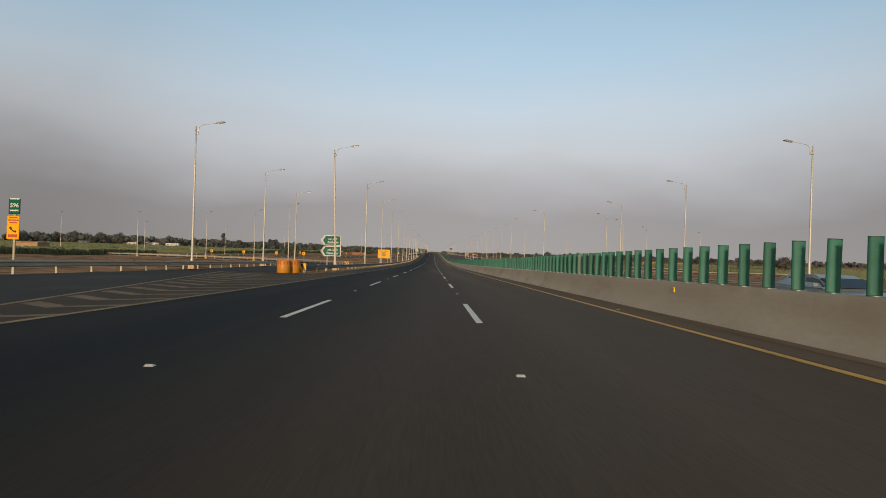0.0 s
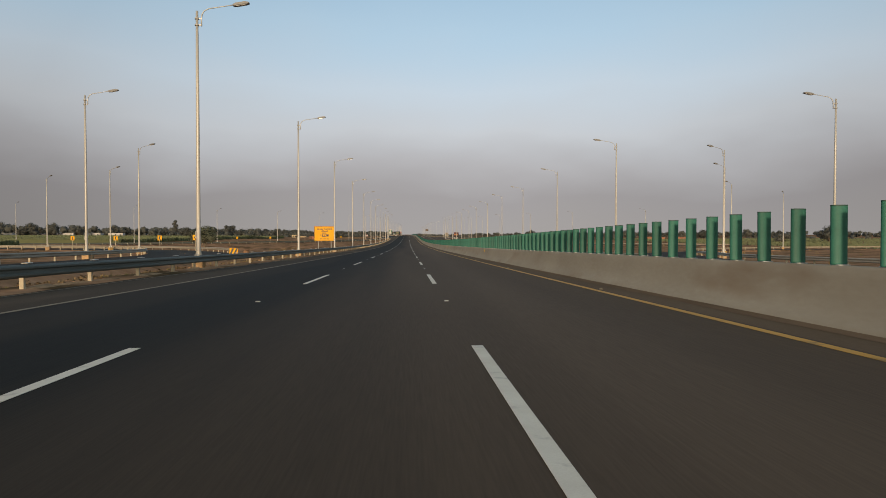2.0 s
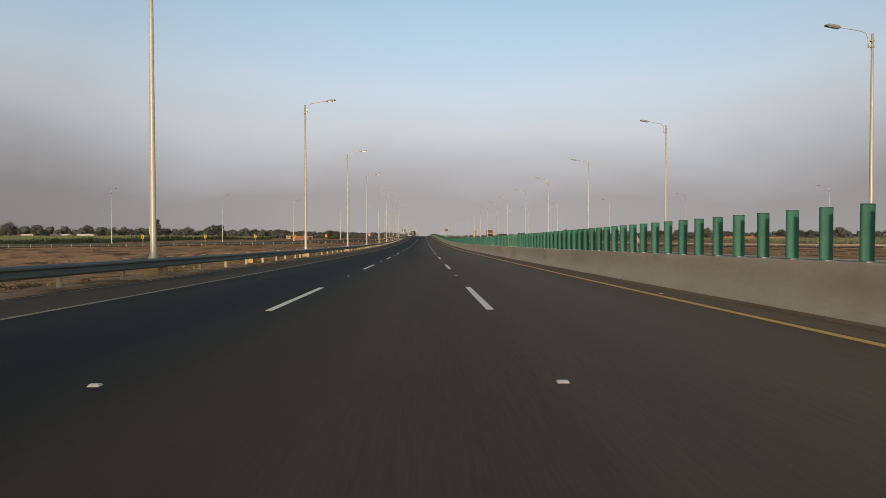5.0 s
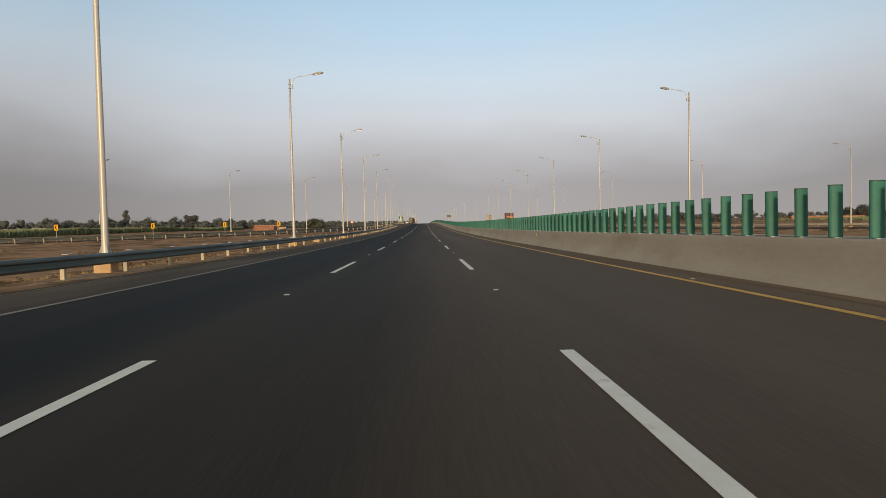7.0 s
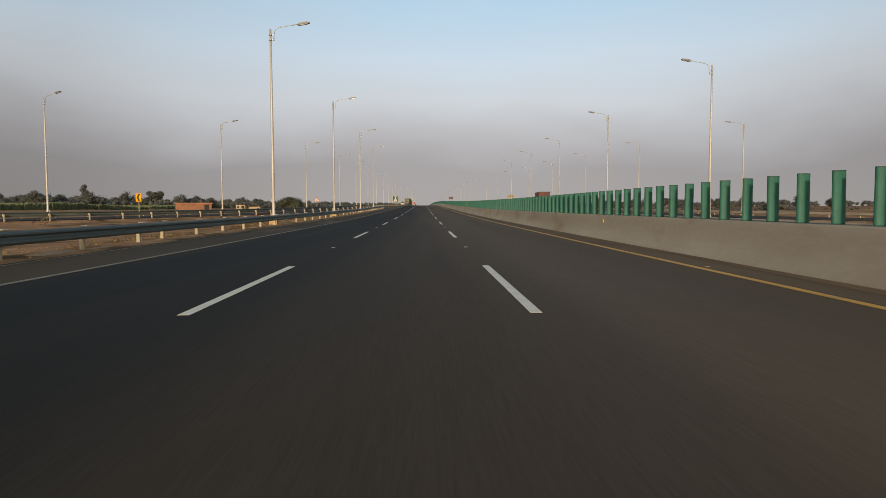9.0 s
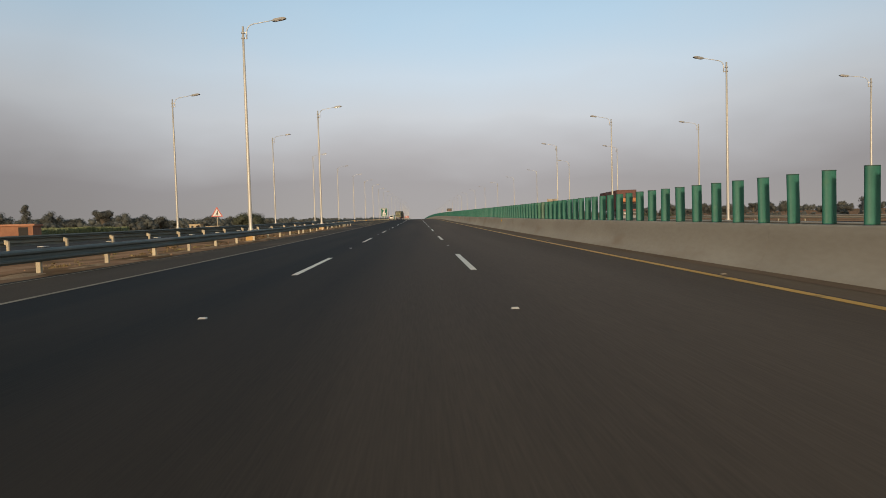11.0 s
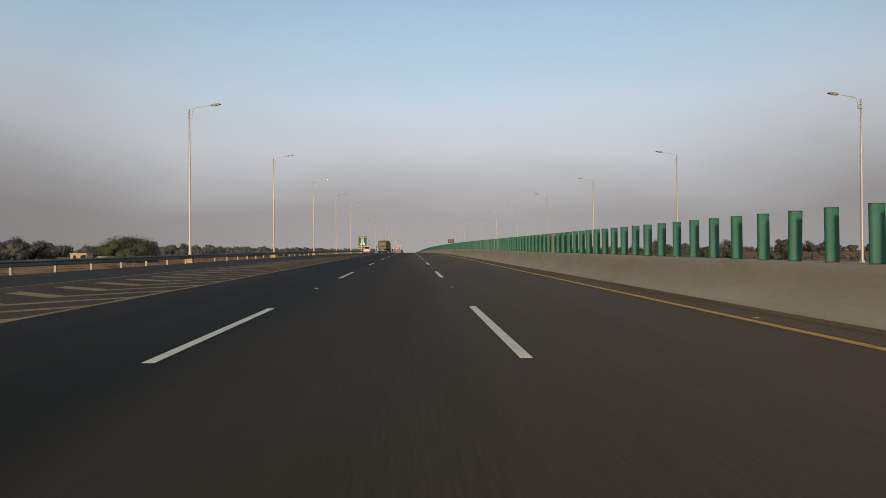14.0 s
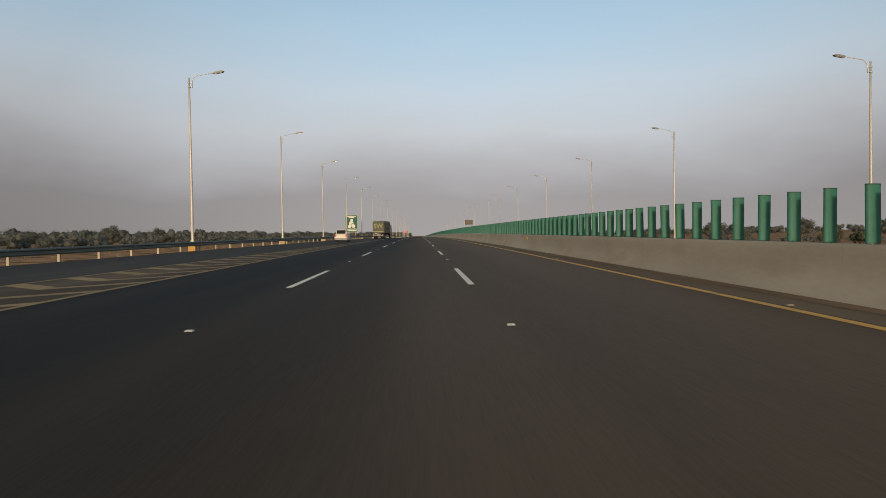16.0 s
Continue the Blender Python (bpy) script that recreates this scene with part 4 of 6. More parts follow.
for x, y, a in ((34.2, 140.0, 200), (42.2, 157, 210), (56, 184, 220), (82, 214, 235), (34.1, 443.7, 176), (36.9, 415, 165), (42.0, 386.0, 155), (51.2, 357.5, 148), (62.8, 330.7, 142), (82, 303, 135)):
    street_lamp(x, y, a, "street lamps on the ramps")


def junction_box(x, y):
    z = road_z(y) - 0.05
    b = thing("junction_box", (x, y, z), 0, "small cream concrete cable box with a dark hole behind the rail", "cable box", "cable boxes behind the rail")
    part("body", box(0.44, 0.60, 0.50, (0, 0, 0), 0.015), PLINTH, b)
    part("lid", box(0.48, 0.64, 0.05, (0, 0, 0.50), 0.008), PLINTH, b)
    part("cable_hole", box(0.09, 0.02, 0.08, (-0.08, -0.305, 0.30), 0.0), DARK, b, "dark cable hole")


junction_box(-10.72, 201.5)
junction_box(-10.75, 289.5)


# ---- crash drums and marker boards at the exit nose ----
def drum_bm():
    b = bmesh.new()
    tube([(0, 0, 0.0), (0, 0, 0.03), (0, 0, 0.60), (0, 0, 0.64), (0, 0, 0.88), (0, 0, 0.93), (0, 0, 0.96)], [0.45, 0.475, 0.475, 0.46, 0.46, 0.435, 0.36], 28, b)
    return b


def chevron_bm(sign, w=0.17, h=0.25, t=0.08):
    """A flat angle mark in x and z, pointing to sign."""
    b = bmesh.new()
    s = sign
    pts = [(-s * w / 2, h / 2), (-s * w / 2 + s * t, h / 2), (s * w / 2, 0), (-s * w / 2 + s * t, -h / 2), (-s * w / 2, -h / 2), (s * w / 2 - s * t, 0)]
    front = [b.verts.new((x, 0, z)) for x, z in pts]
    rear = [b.verts.new((x, 0.006, z)) for x, z in pts]
    for a, c in ((0, 1), (1, 2), (2, 3), (3, 4), (4, 5), (5, 0)):
        b.faces.new((front[a], front[c], rear[c], rear[a]))
    b.faces.new((front[0], front[1], front[2], front[5]))
    b.faces.new((front[5], front[2], front[3], front[4]))
    bmesh.ops.recalc_face_normals(b, faces=b.faces[:])
    return b


def bent(me, radius):
    """Bends a flat mark, which faces -y, round an upright cylinder."""
    for v in me.vertices:
        a = v.co.x / radius
        r = radius - v.co.y
        v.co.x, v.co.y = r * math.sin(a), -r * math.cos(a)
    return me


def crash_drum(x, y, turn):
    d = thing("crash_drum", (x, y, road_z(y) + 0.005), turn, "large orange plastic crash drum with red arrow sheeting", "crash drum", "drums at the exit nose")
    part("body", drum_bm(), DRUM_ORANGE, d)
    for a, s in ((-74, -1), (-45, -1), (-16, -1), (16, 1), (45, 1), (74, 1)):
        me = bent(mesh_of(chevron_bm(s, 0.19, 0.27, 0.095), DRUM_RED, "arrow_mark"), 0.467)
        part("arrow_mark", me, None, d, "orange-red reflective arrow mark", at=(0, 0, 0.76), turn=(0, 0, a))
    return d


crash_drum(-11.76, 50.05, 0)
crash_drum(-11.27, 51.12, 8)


def striped_board(x, y, w, h, z0, turn, label, way=1):
    """A yellow board with slanting black bars, on a post."""
    s = thing("marker_board", (x, y, road_z(y)), turn, label, "marker board")
    part("board", box(w, 0.03, h, (0, 0, z0), 0.01), SIGN_YELLOW, s)
    for k in (-1, 1):
        b = bmesh.new()
        c, t, sl = k * w * 0.23, w * 0.12, w * 0.17 * way
        lo, hi = z0 + 0.02, z0 + h - 0.02
        pts = [(c - t + sl, lo), (c + t + sl, lo), (c + t - sl, hi), (c - t - sl, hi)]
        pts = [(max(-w / 2 + 0.01, min(w / 2 - 0.01, px)), pz) for px, pz in pts]
        v = [b.verts.new((px, -0.022, pz)) for px, pz in pts]
        r = [b.verts.new((px, -0.012, pz)) for px, pz in pts]
        b.faces.new(v)
        for i in range(4):
            b.faces.new((v[i], v[(i + 1) % 4], r[(i + 1) % 4], r[i]))
        bmesh.ops.recalc_face_normals(b, faces=b.faces[:])
        part("black_bar", b, SIGN_BLACK, s)
    for px in (-w * 0.3, w * 0.3):
        part("post", box(0.06, 0.06, z0 + h * 0.6, (px, 0.05, 0), 0.005), POST_PAINT, s)


striped_board(-10.89, 52.0, 0.85, 0.62, 0.12, 0, "yellow board with slanting black bars before the rail end")
striped_board(-17.2, 131.2, 0.80, 0.62, 0.10, 0, "yellow and black striped board beside the exit ramp", -1)


def soil_heap(x, y, wide, high):
    """A lumpy brown mound, a made-up stand-in for a rail end."""
    bm = bmesh.new()
    bmesh.ops.create_icosphere(bm, subdivisions=3, radius=1.0)
    for v in bm.verts:
        k = 1.0 + 0.28 * noise.noise(v.co * 1.7) + 0.12 * noise.noise(v.co * 4.1)
        v.co = Vector((v.co.x * wide * k, v.co.y * wide * 1.2 * k, max(-0.12, v.co.z * high * k)))
    for f in bm.faces:
        f.smooth = True
    heap = new("soil_heap", mesh_of(bm, SOIL, "soil_heap"))
    heap.location = (x, y, ground_z(x, y))
    tagged(heap, "small lumpy brown mound standing in for the rail end behind the striped board", "soil heap")


# added in place of the likely rail end behind the striped board
soil_heap(-16.4, 132.7, 0.42, 0.72)


# ---- signs ----
def arrow_plate(w, h, point, y, grow, bm=None):
    """A plate that ends in a point at its left, in x and z about its middle."""
    g = grow
    prof = [(-w / 2 - g * 1.3, 0), (-w / 2 + point - g * 0.4, h / 2 + g), (w / 2 + g, h / 2 + g), (w / 2 + g, -h / 2 - g), (-w / 2 + point - g * 0.4, -h / 2 - g)]
    b = prism(prof, 0.012, 0, axis="y")
    bmesh.ops.translate(b, vec=(0, y, 0), verts=b.verts[:])
    return join(bm, b)


def direction_sign(x, y):
    s = thing("direction_sign", (x, y, road_z(y) - 0.1), 4, "two stacked green arrow-shaped direction boards with white lettering", "road sign")
    for k, (zc, latin, other) in enumerate(((3.28, "Zahir Pir", "\u0638\u0627\u06c1\u0631 \u067e\u06cc\u0631"), (2.10, "Rajan Pur", "\u0631\u0627\u062c\u0646 \u067e\u0648\u0631"))):
        panel = part("board", arrow_plate(2.08, 0.98, 0.34, 0, 0.06), SIGN_WHITE, s, "white-bordered arrow board", at=(0, 0, zc))
        part("green_field", arrow_plate(2.06, 0.96, 0.34, -0.012, 0.0), SIGN_GREEN, panel)
        b = bmesh.new()
        for sg in (1, -1):
            pts = [(-0.985, 0), (-0.70, 0.42 * sg), (-0.60, 0.42 * sg), (-0.885, 0)]
            v = [b.verts.new((px, -0.024, pz)) for px, pz in pts]
            f = b.faces.new(v if sg < 0 else v[::-1])
        bmesh.ops.remove_doubles(b, verts=b.verts[:], dist=1e-4)
        part("white_chevron", b, SIGN_WHITE, panel)
        lettering("lettering", latin, 0.34, (0.22, -0.022, -0.22), SIGN_WHITE, panel, "white Latin lettering")
        lettering("lettering", URDU[k], 0.34, (0.20, -0.022, 0.20), SIGN_WHITE, panel, "white Urdu lettering")
    for px in (-0.36, 0.42):
        part("post", box(0.11, 0.09, 3.7, (px, 0.09, 0), 0.008), SIGN_POST, s)
        for zc in (1.8, 2.4, 3.0, 3.55):
            part("bracket", box(0.16, 0.05, 0.05, (px, 0.03, zc), 0), SIGN_POST, s)


# the two place names in joined letter shapes, set from left to right
URDU = ("".join(map(chr, (0xFEAE, 0xFBFF, 0xFB58, 0x20, 0xFEAE, 0xFBA8, 0xFE8E, 0xFEC7))), "".join(map(chr, (0xFEAD, 0xFEEE, 0xFB58, 0x20, 0xFEE6, 0xFE9F, 0xFE8D, 0xFEAD))))
direction_sign(-12.2, 76.0)


def speed_camera_sign(x, y):
    s = thing("speed_camera_sign", (x, y, road_z(y) - 0.1), 0, "yellow warning board with a black camera symbol on two posts", "road sign")
    board = part("board", box(2.95, 0.03, 2.10, (0, 0, 1.55), 0.06), SIGN_YELLOW, s)
    for dx, dz, w, h in ((0, 1.62, 2.85, 0.035), (0, 3.545, 2.85, 0.035), (-1.41, 1.62, 0.035, 1.96), (1.41, 1.62, 0.035, 1.96)):
        part("border", box(w, 0.008, h, (dx, -0.017, dz), 0), SIGN_BLACK, board)
    lettering("lettering", "Speed Camera", 0.36, (0, -0.02, 3.28), SIGN_BLACK, board, "black lettering")
    lettering("lettering", "Ahead", 0.36, (0, -0.02, 2.96), SIGN_BLACK, board, "black lettering")
    symbol = box(0.62, 0.01, 0.46, (-0.05, -0.018, 2.16), 0)
    box(0.14, 0.01, 0.16, (0.34, -0.018, 2.30), 0, symbol)
    box(0.16, 0.01, 0.34, (0.47, -0.018, 2.20), 0, symbol)
    box(0.46, 0.01, 0.08, (-0.10, -0.018, 2.68), 0, symbol)
    box(0.10, 0.01, 0.22, (-0.52, -0.018, 2.26), 0, symbol)
    part("camera_symbol", symbol, SIGN_BLACK, board)
    inner = box(0.42, 0.006, 0.26, (-0.05, -0.026, 2.26), 0)
    part("symbol_window", inner, SIGN_YELLOW, board)
    ring = bmesh.new()
    tube([(-0.05, -0.036, 2.39), (-0.05, -0.030, 2.39)], 0.09, 14, ring)
    part("symbol_lens", ring, SIGN_BLACK, board)
    for dx, w in ((-0.5, 0.34), (0.0, 0.40), (0.45, 0.3)):
        part("writing_bar", box(w, 0.008, 0.09, (dx, -0.018, 1.82), 0), SIGN_BLACK, board, "unreadable black writing")
    for px in (-0.9, 0.9):
        part("post", box(0.12, 0.10, 3.3, (px, 0.08, 0), 0.008), SIGN_POST, s)


speed_camera_sign(-12.55, 164.0)


def distance_post_sign(x, y):
    s = thing("distance_sign", (x, y, road_z(y) - 0.1), 0, "green kilometre board above a yellow emergency telephone board", "road sign")
    green = part("kilometre_board", box(0.54, 0.03, 0.76, (0, 0, 2.92), 0.03), SIGN_GREEN, s, "green board with white number")
    lettering("lettering", "596", 0.28, (0, -0.02, 3.34), SIGN_WHITE, green, "white number")
    for dz, w in ((3.63, 0.46), (3.06, 0.40)):
        part("writing_bar", box(w, 0.008, 0.07, (0, -0.018, dz), 0), SIGN_WHITE, green)
    yellow = part("telephone_board", box(0.60, 0.03, 1.14, (-0.04, 0, 1.70), 0.03), SIGN_YELLOW, s, "yellow board with a telephone handset")
    hs = bmesh.new()
    tube([(-0.16, -0.03, 2.30), (-0.12, -0.03, 2.18), (0.0, -0.03, 2.10), (0.10, -0.03, 2.08)], [0.05, 0.028, 0.028, 0.05], 8, hs)
    part("handset_symbol", hs, SIGN_BLACK, yellow)
    for dz, w in ((2.72, 0.4), (2.60, 0.52), (2.48, 0.36), (1.80, 0.44)):
        part("writing_bar", box(w, 0.008, 0.06 if dz > 2 else 0.14, (-0.04, -0.018, dz), 0), SIGN_RED, yellow)
    part("post", box(0.10, 0.08, 3.6, (0, 0.06, 0), 0.006), POST_PAINT, s)


distance_post_sign(-21.2, 33.2)


def curve_marker(x, y, turn=0.0):
    s = thing("curve_marker", (x, y, road_z(y) - 0.12), turn, "small yellow curve marker board with a black arrow", "road sign", "curve markers on the ramps")
    plate = part("board", box(0.72, 0.025, 0.80, (0, 0, 1.72), 0.02), SIGN_YELLOW, s)
    part("arrow_mark", chevron_bm(-1, 0.40, 0.66, 0.20), SIGN_BLACK, plate, at=(0, -0.022, 2.12))
    part("post", box(0.07, 0.05, 2.3, (0, 0.04, 0), 0.005), POST_PAINT, s)


for x, y in ((-32.8, 171.2), (-42.3, 183.3), (-53.5, 193.0), (-65.0, 201.3), (-60.5, 311.2), (-51.6, 324.6), (-42.9, 336.0), (-35.7, 349.2), (-29.1, 362.3)):
    curve_marker(x, y, -25.0 if y > 300 else 0.0)


def merge_sign(x, y):
    s = thing("merge_sign", (x, y, road_z(y) - 0.15), 0, "white triangular warning sign with a red border on a post", "road sign")
    tri = part("board", prism([(-0.62, 1.75), (0.62, 1.75), (0.0, 2.82)], 0.02, 0, axis="y"), SIGN_RED, s, "red-bordered triangle")
    b = prism([(-0.45, 1.84), (0.45, 1.84), (0.0, 2.62)], 0.008, 0, axis="y")
    bmesh.ops.translate(b, vec=(0, -0.016, 0), verts=b.verts[:])
    part("white_field", b, SIGN_WHITE, tri)
    sym = box(0.09, 0.008, 0.50, (0.06, -0.026, 1.90), 0)
    join(sym, box(0.08, 0.008, 0.34, (0, -0.026, 0), 0), Matrix.Translation((-0.14, 0, 1.90)) @ pose(0, 0, 0, 0, 30, 0))
    part("merge_symbol", sym, SIGN_BLACK, tri)
    part("post", box(0.07, 0.06, 2.5, (0, 0.05, 0), 0.006), POST_PAINT, s)


merge_sign(-22.3, 432.5)


def service_sign(x, y):
    s = thing("service_area_sign", (x, y, road_z(y) - 0.1), 0, "tall green board with a white pictogram and writing on posts", "road sign")
    board = part("board", box(2.95, 0.04, 4.0, (0, 0, 1.6), 0.08), SIGN_WHITE, s, "white-bordered board")
    part("green_field", box(2.73, 0.03, 3.78, (0, -0.012, 1.71), 0.06), SIGN_GREEN, board)
    for z, r, x0 in ((4.35, 0.30, 0.05), (3.62, 0.50, -0.05), (3.02, 0.40, 0.42), (2.94, 0.38, -0.42)):
        pic = bmesh.new()
        tube([(x0, -0.05, z), (x0, -0.032, z)], r, 18, pic)
        part("pictogram", pic, SIGN_WHITE, board, "plain white rounded pictogram")
    part("pictogram_gap", prism([(-0.10, 3.30), (0.34, 3.62), (0.24, 3.72), (-0.22, 3.44)], 0.012, 0, axis="y"), SIGN_GREEN, board, at=(0, -0.055, 0))
    for dz, w in ((5.12, 2.0), (4.86, 1.2), (2.26, 2.2), (1.96, 2.2)):
        part("writing_bar", box(w, 0.01, 0.15, (0, -0.034, dz), 0), SIGN_WHITE, board)
    for px in (-0.8, 0.8):
        part("post", box(0.16, 0.12, 5.2, (px, 0.09, 0), 0.01), SIGN_POST, s)


service_sign(-16.3, 678.0)


def sign_from_behind(x, y):
    s = thing("direction_sign", (x, y, road_z(y) - 0.1), 180, "backs of two stacked arrow boards with stiffening bars and posts", "road sign")
    for zc in (2.88, 1.72):
        panel = part("board", arrow_plate(2.05, 0.96, 0.34, 0, 0.03), SIGN_BACK, s, "bare back of an arrow board", at=(0, 0, zc))
        for dz in (-0.28, 0.02, 0.30):
            part("stiffener", box(1.75, 0.04, 0.045, (0.12, 0.03, dz), 0), RUST, panel, "rusty stiffening bar")
        part("face", arrow_plate(2.0, 0.92, 0.34, -0.012, 0.0), SIGN_GREEN, panel)
    for px in (-0.38, 0.92):
        part("post", box(0.10, 0.09, 4.4, (px, 0.08, -0.95), 0.008), SIGN_POST, s)


sign_from_behind(22.15, 476.2)


def warning_sign_from_behind(x, y):
    s = thing("warning_sign", (x, y, road_z(y)), 180, "bare back of a triangular warning sign on one post", "road sign")
    tri = part("board", prism([(-0.40, 1.05), (0.40, 1.05), (0.0, 1.82)], 0.02, 0, axis="y"), SIGN_BACK, s, "bare triangular back")
    b = prism([(-0.38, 1.065), (0.38, 1.065), (0.0, 1.79)], 0.006, 0, axis="y")
    bmesh.ops.translate(b, vec=(0, -0.014, 0), verts=b.verts[:])
    part("face", b, SIGN_RED, tri, "red-bordered face")
    for dz, w in ((1.14, 0.62), (1.40, 0.34)):
        part("stiffener", box(w, 0.03, 0.035, (0, 0.025, dz), 0), RUST, tri, "rusty stiffening bar")
    part("post", box(0.07, 0.06, 2.3, (0, 0.065, -0.6), 0.006), SIGN_POST, s)


warning_sign_from_behind(20.75, 233.5)


def far_board(x, y, w, h, z0, material, label, bars, ink=SIGN_WHITE):
    s = thing("road_sign", (x, y, road_z(y) - 0.1), 0, label, "road sign")
    b = part("board", box(w, 0.05, h, (0, 0, z0), 0.03), material, s)
    for k in range(bars):
        part("writing_bar", box(w * 0.6, 0.01, h * 0.12, (0, -0.032, z0 + h * (k + 0.7) / (bars + 0.6)), 0), ink, b)
    for px in (-w * 0.32, w * 0.32):
        part("post", box(0.16, 0.12, z0 + h * 0.9, (px, 0.09, 0), 0.01), SIGN_POST, s)


far_board(19.6, 808.0, 3.2, 1.9, 5.0, SIGN_BLACK, "large dark information board on posts beyond the opposite carriageway", 2, RUST)
far_board(-11.7, 1055.0, 3.6, 1.9, 3.7, SIGN_RED, "red board on posts far along the shoulder", 1)
far_board(-13.6, 724.0, 1.1, 2.4, 0.3, SIGN_GREEN, "green and white board on posts beside the shoulder", 4)


# ---- vehicles ----
def wheel(parent, x, y, r, w):
    t = bmesh.new()
    tube([(-w / 2, 0, 0), (-w / 2 + 0.03, 0, 0), (w / 2 - 0.03, 0, 0), (w / 2, 0, 0)], [r * 0.86, r, r, r * 0.86], 20, t)
    tyre = part("wheel", t, RUBBER, parent, "black tyre", at=(x, y, r))
    h = bmesh.new()
    tube([(-w / 2 - 0.012, 0, 0), (w / 2 + 0.012, 0, 0)], r * 0.58, 16, h)
    part("rim", h, RIM, tyre, "grey steel rim")


def passenger_car(x, y, turn, colour, label, tall=0.0):
    """A car whose front looks to -y before it is turned."""
    c = thing("car", (x, y, road_z(y) + (far_drop(x) if x > 5.5 else 0.0)), turn, label, "car")
    body = prism([(-2.15, 0.30), (-2.20, 0.55), (-2.08, 0.74), (-1.15, 0.92), (1.55, 0.98), (2.05, 0.95), (2.15, 0.72), (2.15, 0.32), (1.7, 0.24), (-1.7, 0.24)], 1.70, 0.07)
    part("body", body, colour, c)
    h = 1.46 + tall
    cabin = prism([(-1.22, 0.88), (-0.45, h - 0.05), (-0.2, h), (1.15, h - 0.01), (1.45, h - 0.07), (1.98 - tall, 0.92)], 1.50, 0.06)
    for v in cabin.verts:
        if v.co.z > 1.2:
            v.co.x *= 0.86
    part("cabin", cabin, colour, c)
    part("windscreen", prism([(-1.19, 0.97), (-0.54, h - 0.10), (-0.52, h - 0.13), (-1.12, 0.97)], 1.22, 0.0), GLASS, c, "dark windscreen", at=(0, -0.045, 0.015))
    part("rear_window", prism([(1.50, h - 0.12), (1.91 - tall * 0.9, 1.02), (1.84 - tall * 0.9, 1.02), (1.46, h - 0.14)], 1.18, 0.0), GLASS, c, "dark rear window", at=(0, 0.06, 0.0))
    for s in (-1, 1):
        for pts in ([(-0.92, 0.99), (-0.48, h - 0.11), (0.10, h - 0.09), (0.10, 0.99)], [(0.18, 0.99), (0.18, h - 0.09), (1.10, h - 0.10), (1.42, 0.99)]):
            g = prism(pts, 0.03, 0.0)
            bmesh.ops.transform(g, matrix=Matrix.Translation((s * 0.705, 0, 0)) @ Matrix.Shear("XY", 4, (0, 0)), verts=g.verts[:])
            for v in g.verts:
                if v.co.z > 1.2:
                    v.co.x -= s * 0.06
            part("side_window", g, GLASS, c, "dark side window")
        part("headlight", box(0.34, 0.10, 0.14, (s * 0.62, -2.10, 0.62), 0.03), LENS, c, "clear headlight")
        part("tail_light", box(0.20, 0.08, 0.30, (s * 0.72, 2.135, 0.64), 0.02), SIGN_RED, c, "red tail light")
        part("mirror", box(0.16, 0.10, 0.12, (s * 0.90, -0.82, 0.98), 0.03), colour, c)
        for wy in (-1.32, 1.30):
            wheel(c, s * 0.76, wy, 0.31, 0.19)
    part("bumper", box(1.66, 0.14, 0.20, (0, 2.12, 0.34), 0.04), LAMP_GREY, c)
    part("number_plate", box(0.48, 0.02, 0.12, (0, 2.20, 0.60), 0.004), SIGN_WHITE, c, "pale plate with a plain bar")
    return c


SILVER, CREAM_CAR, TRUCK_GREEN, TRUCK_RED, BOX_RED = (paint("silver_blue_paint", (0.20, 0.25, 0.28)), paint("cream_paint", (0.64, 0.61, 0.52)), paint("olive_truck_paint", (0.085, 0.092, 0.068), 0.7, 0.0),
                                                     paint("orange_red_paint", (0.24, 0.065, 0.035)), paint("container_red", (0.118, 0.048, 0.041), 0.7, 0.0))
CAB_GREY = paint("dark_cab_paint", (0.060, 0.052, 0.048), 0.5, 0.1)
TRUCK_YELLOW = paint("dull_yellow_paint", (0.26, 0.26, 0.15), 0.7, 0.0)
CROWN_ORANGE = paint("orange_crown_paint", (0.42, 0.17, 0.06), 0.6, 0.0)
passenger_car(10.9, 19.8, 0, SILVER, "silver-blue saloon car on the opposite carriageway", -0.14)
passenger_car(-10.3, 604.6, 180, CREAM_CAR, "small cream hatchback car in the merging lane", 0.10).scale = (0.87, 0.84, 1.0)


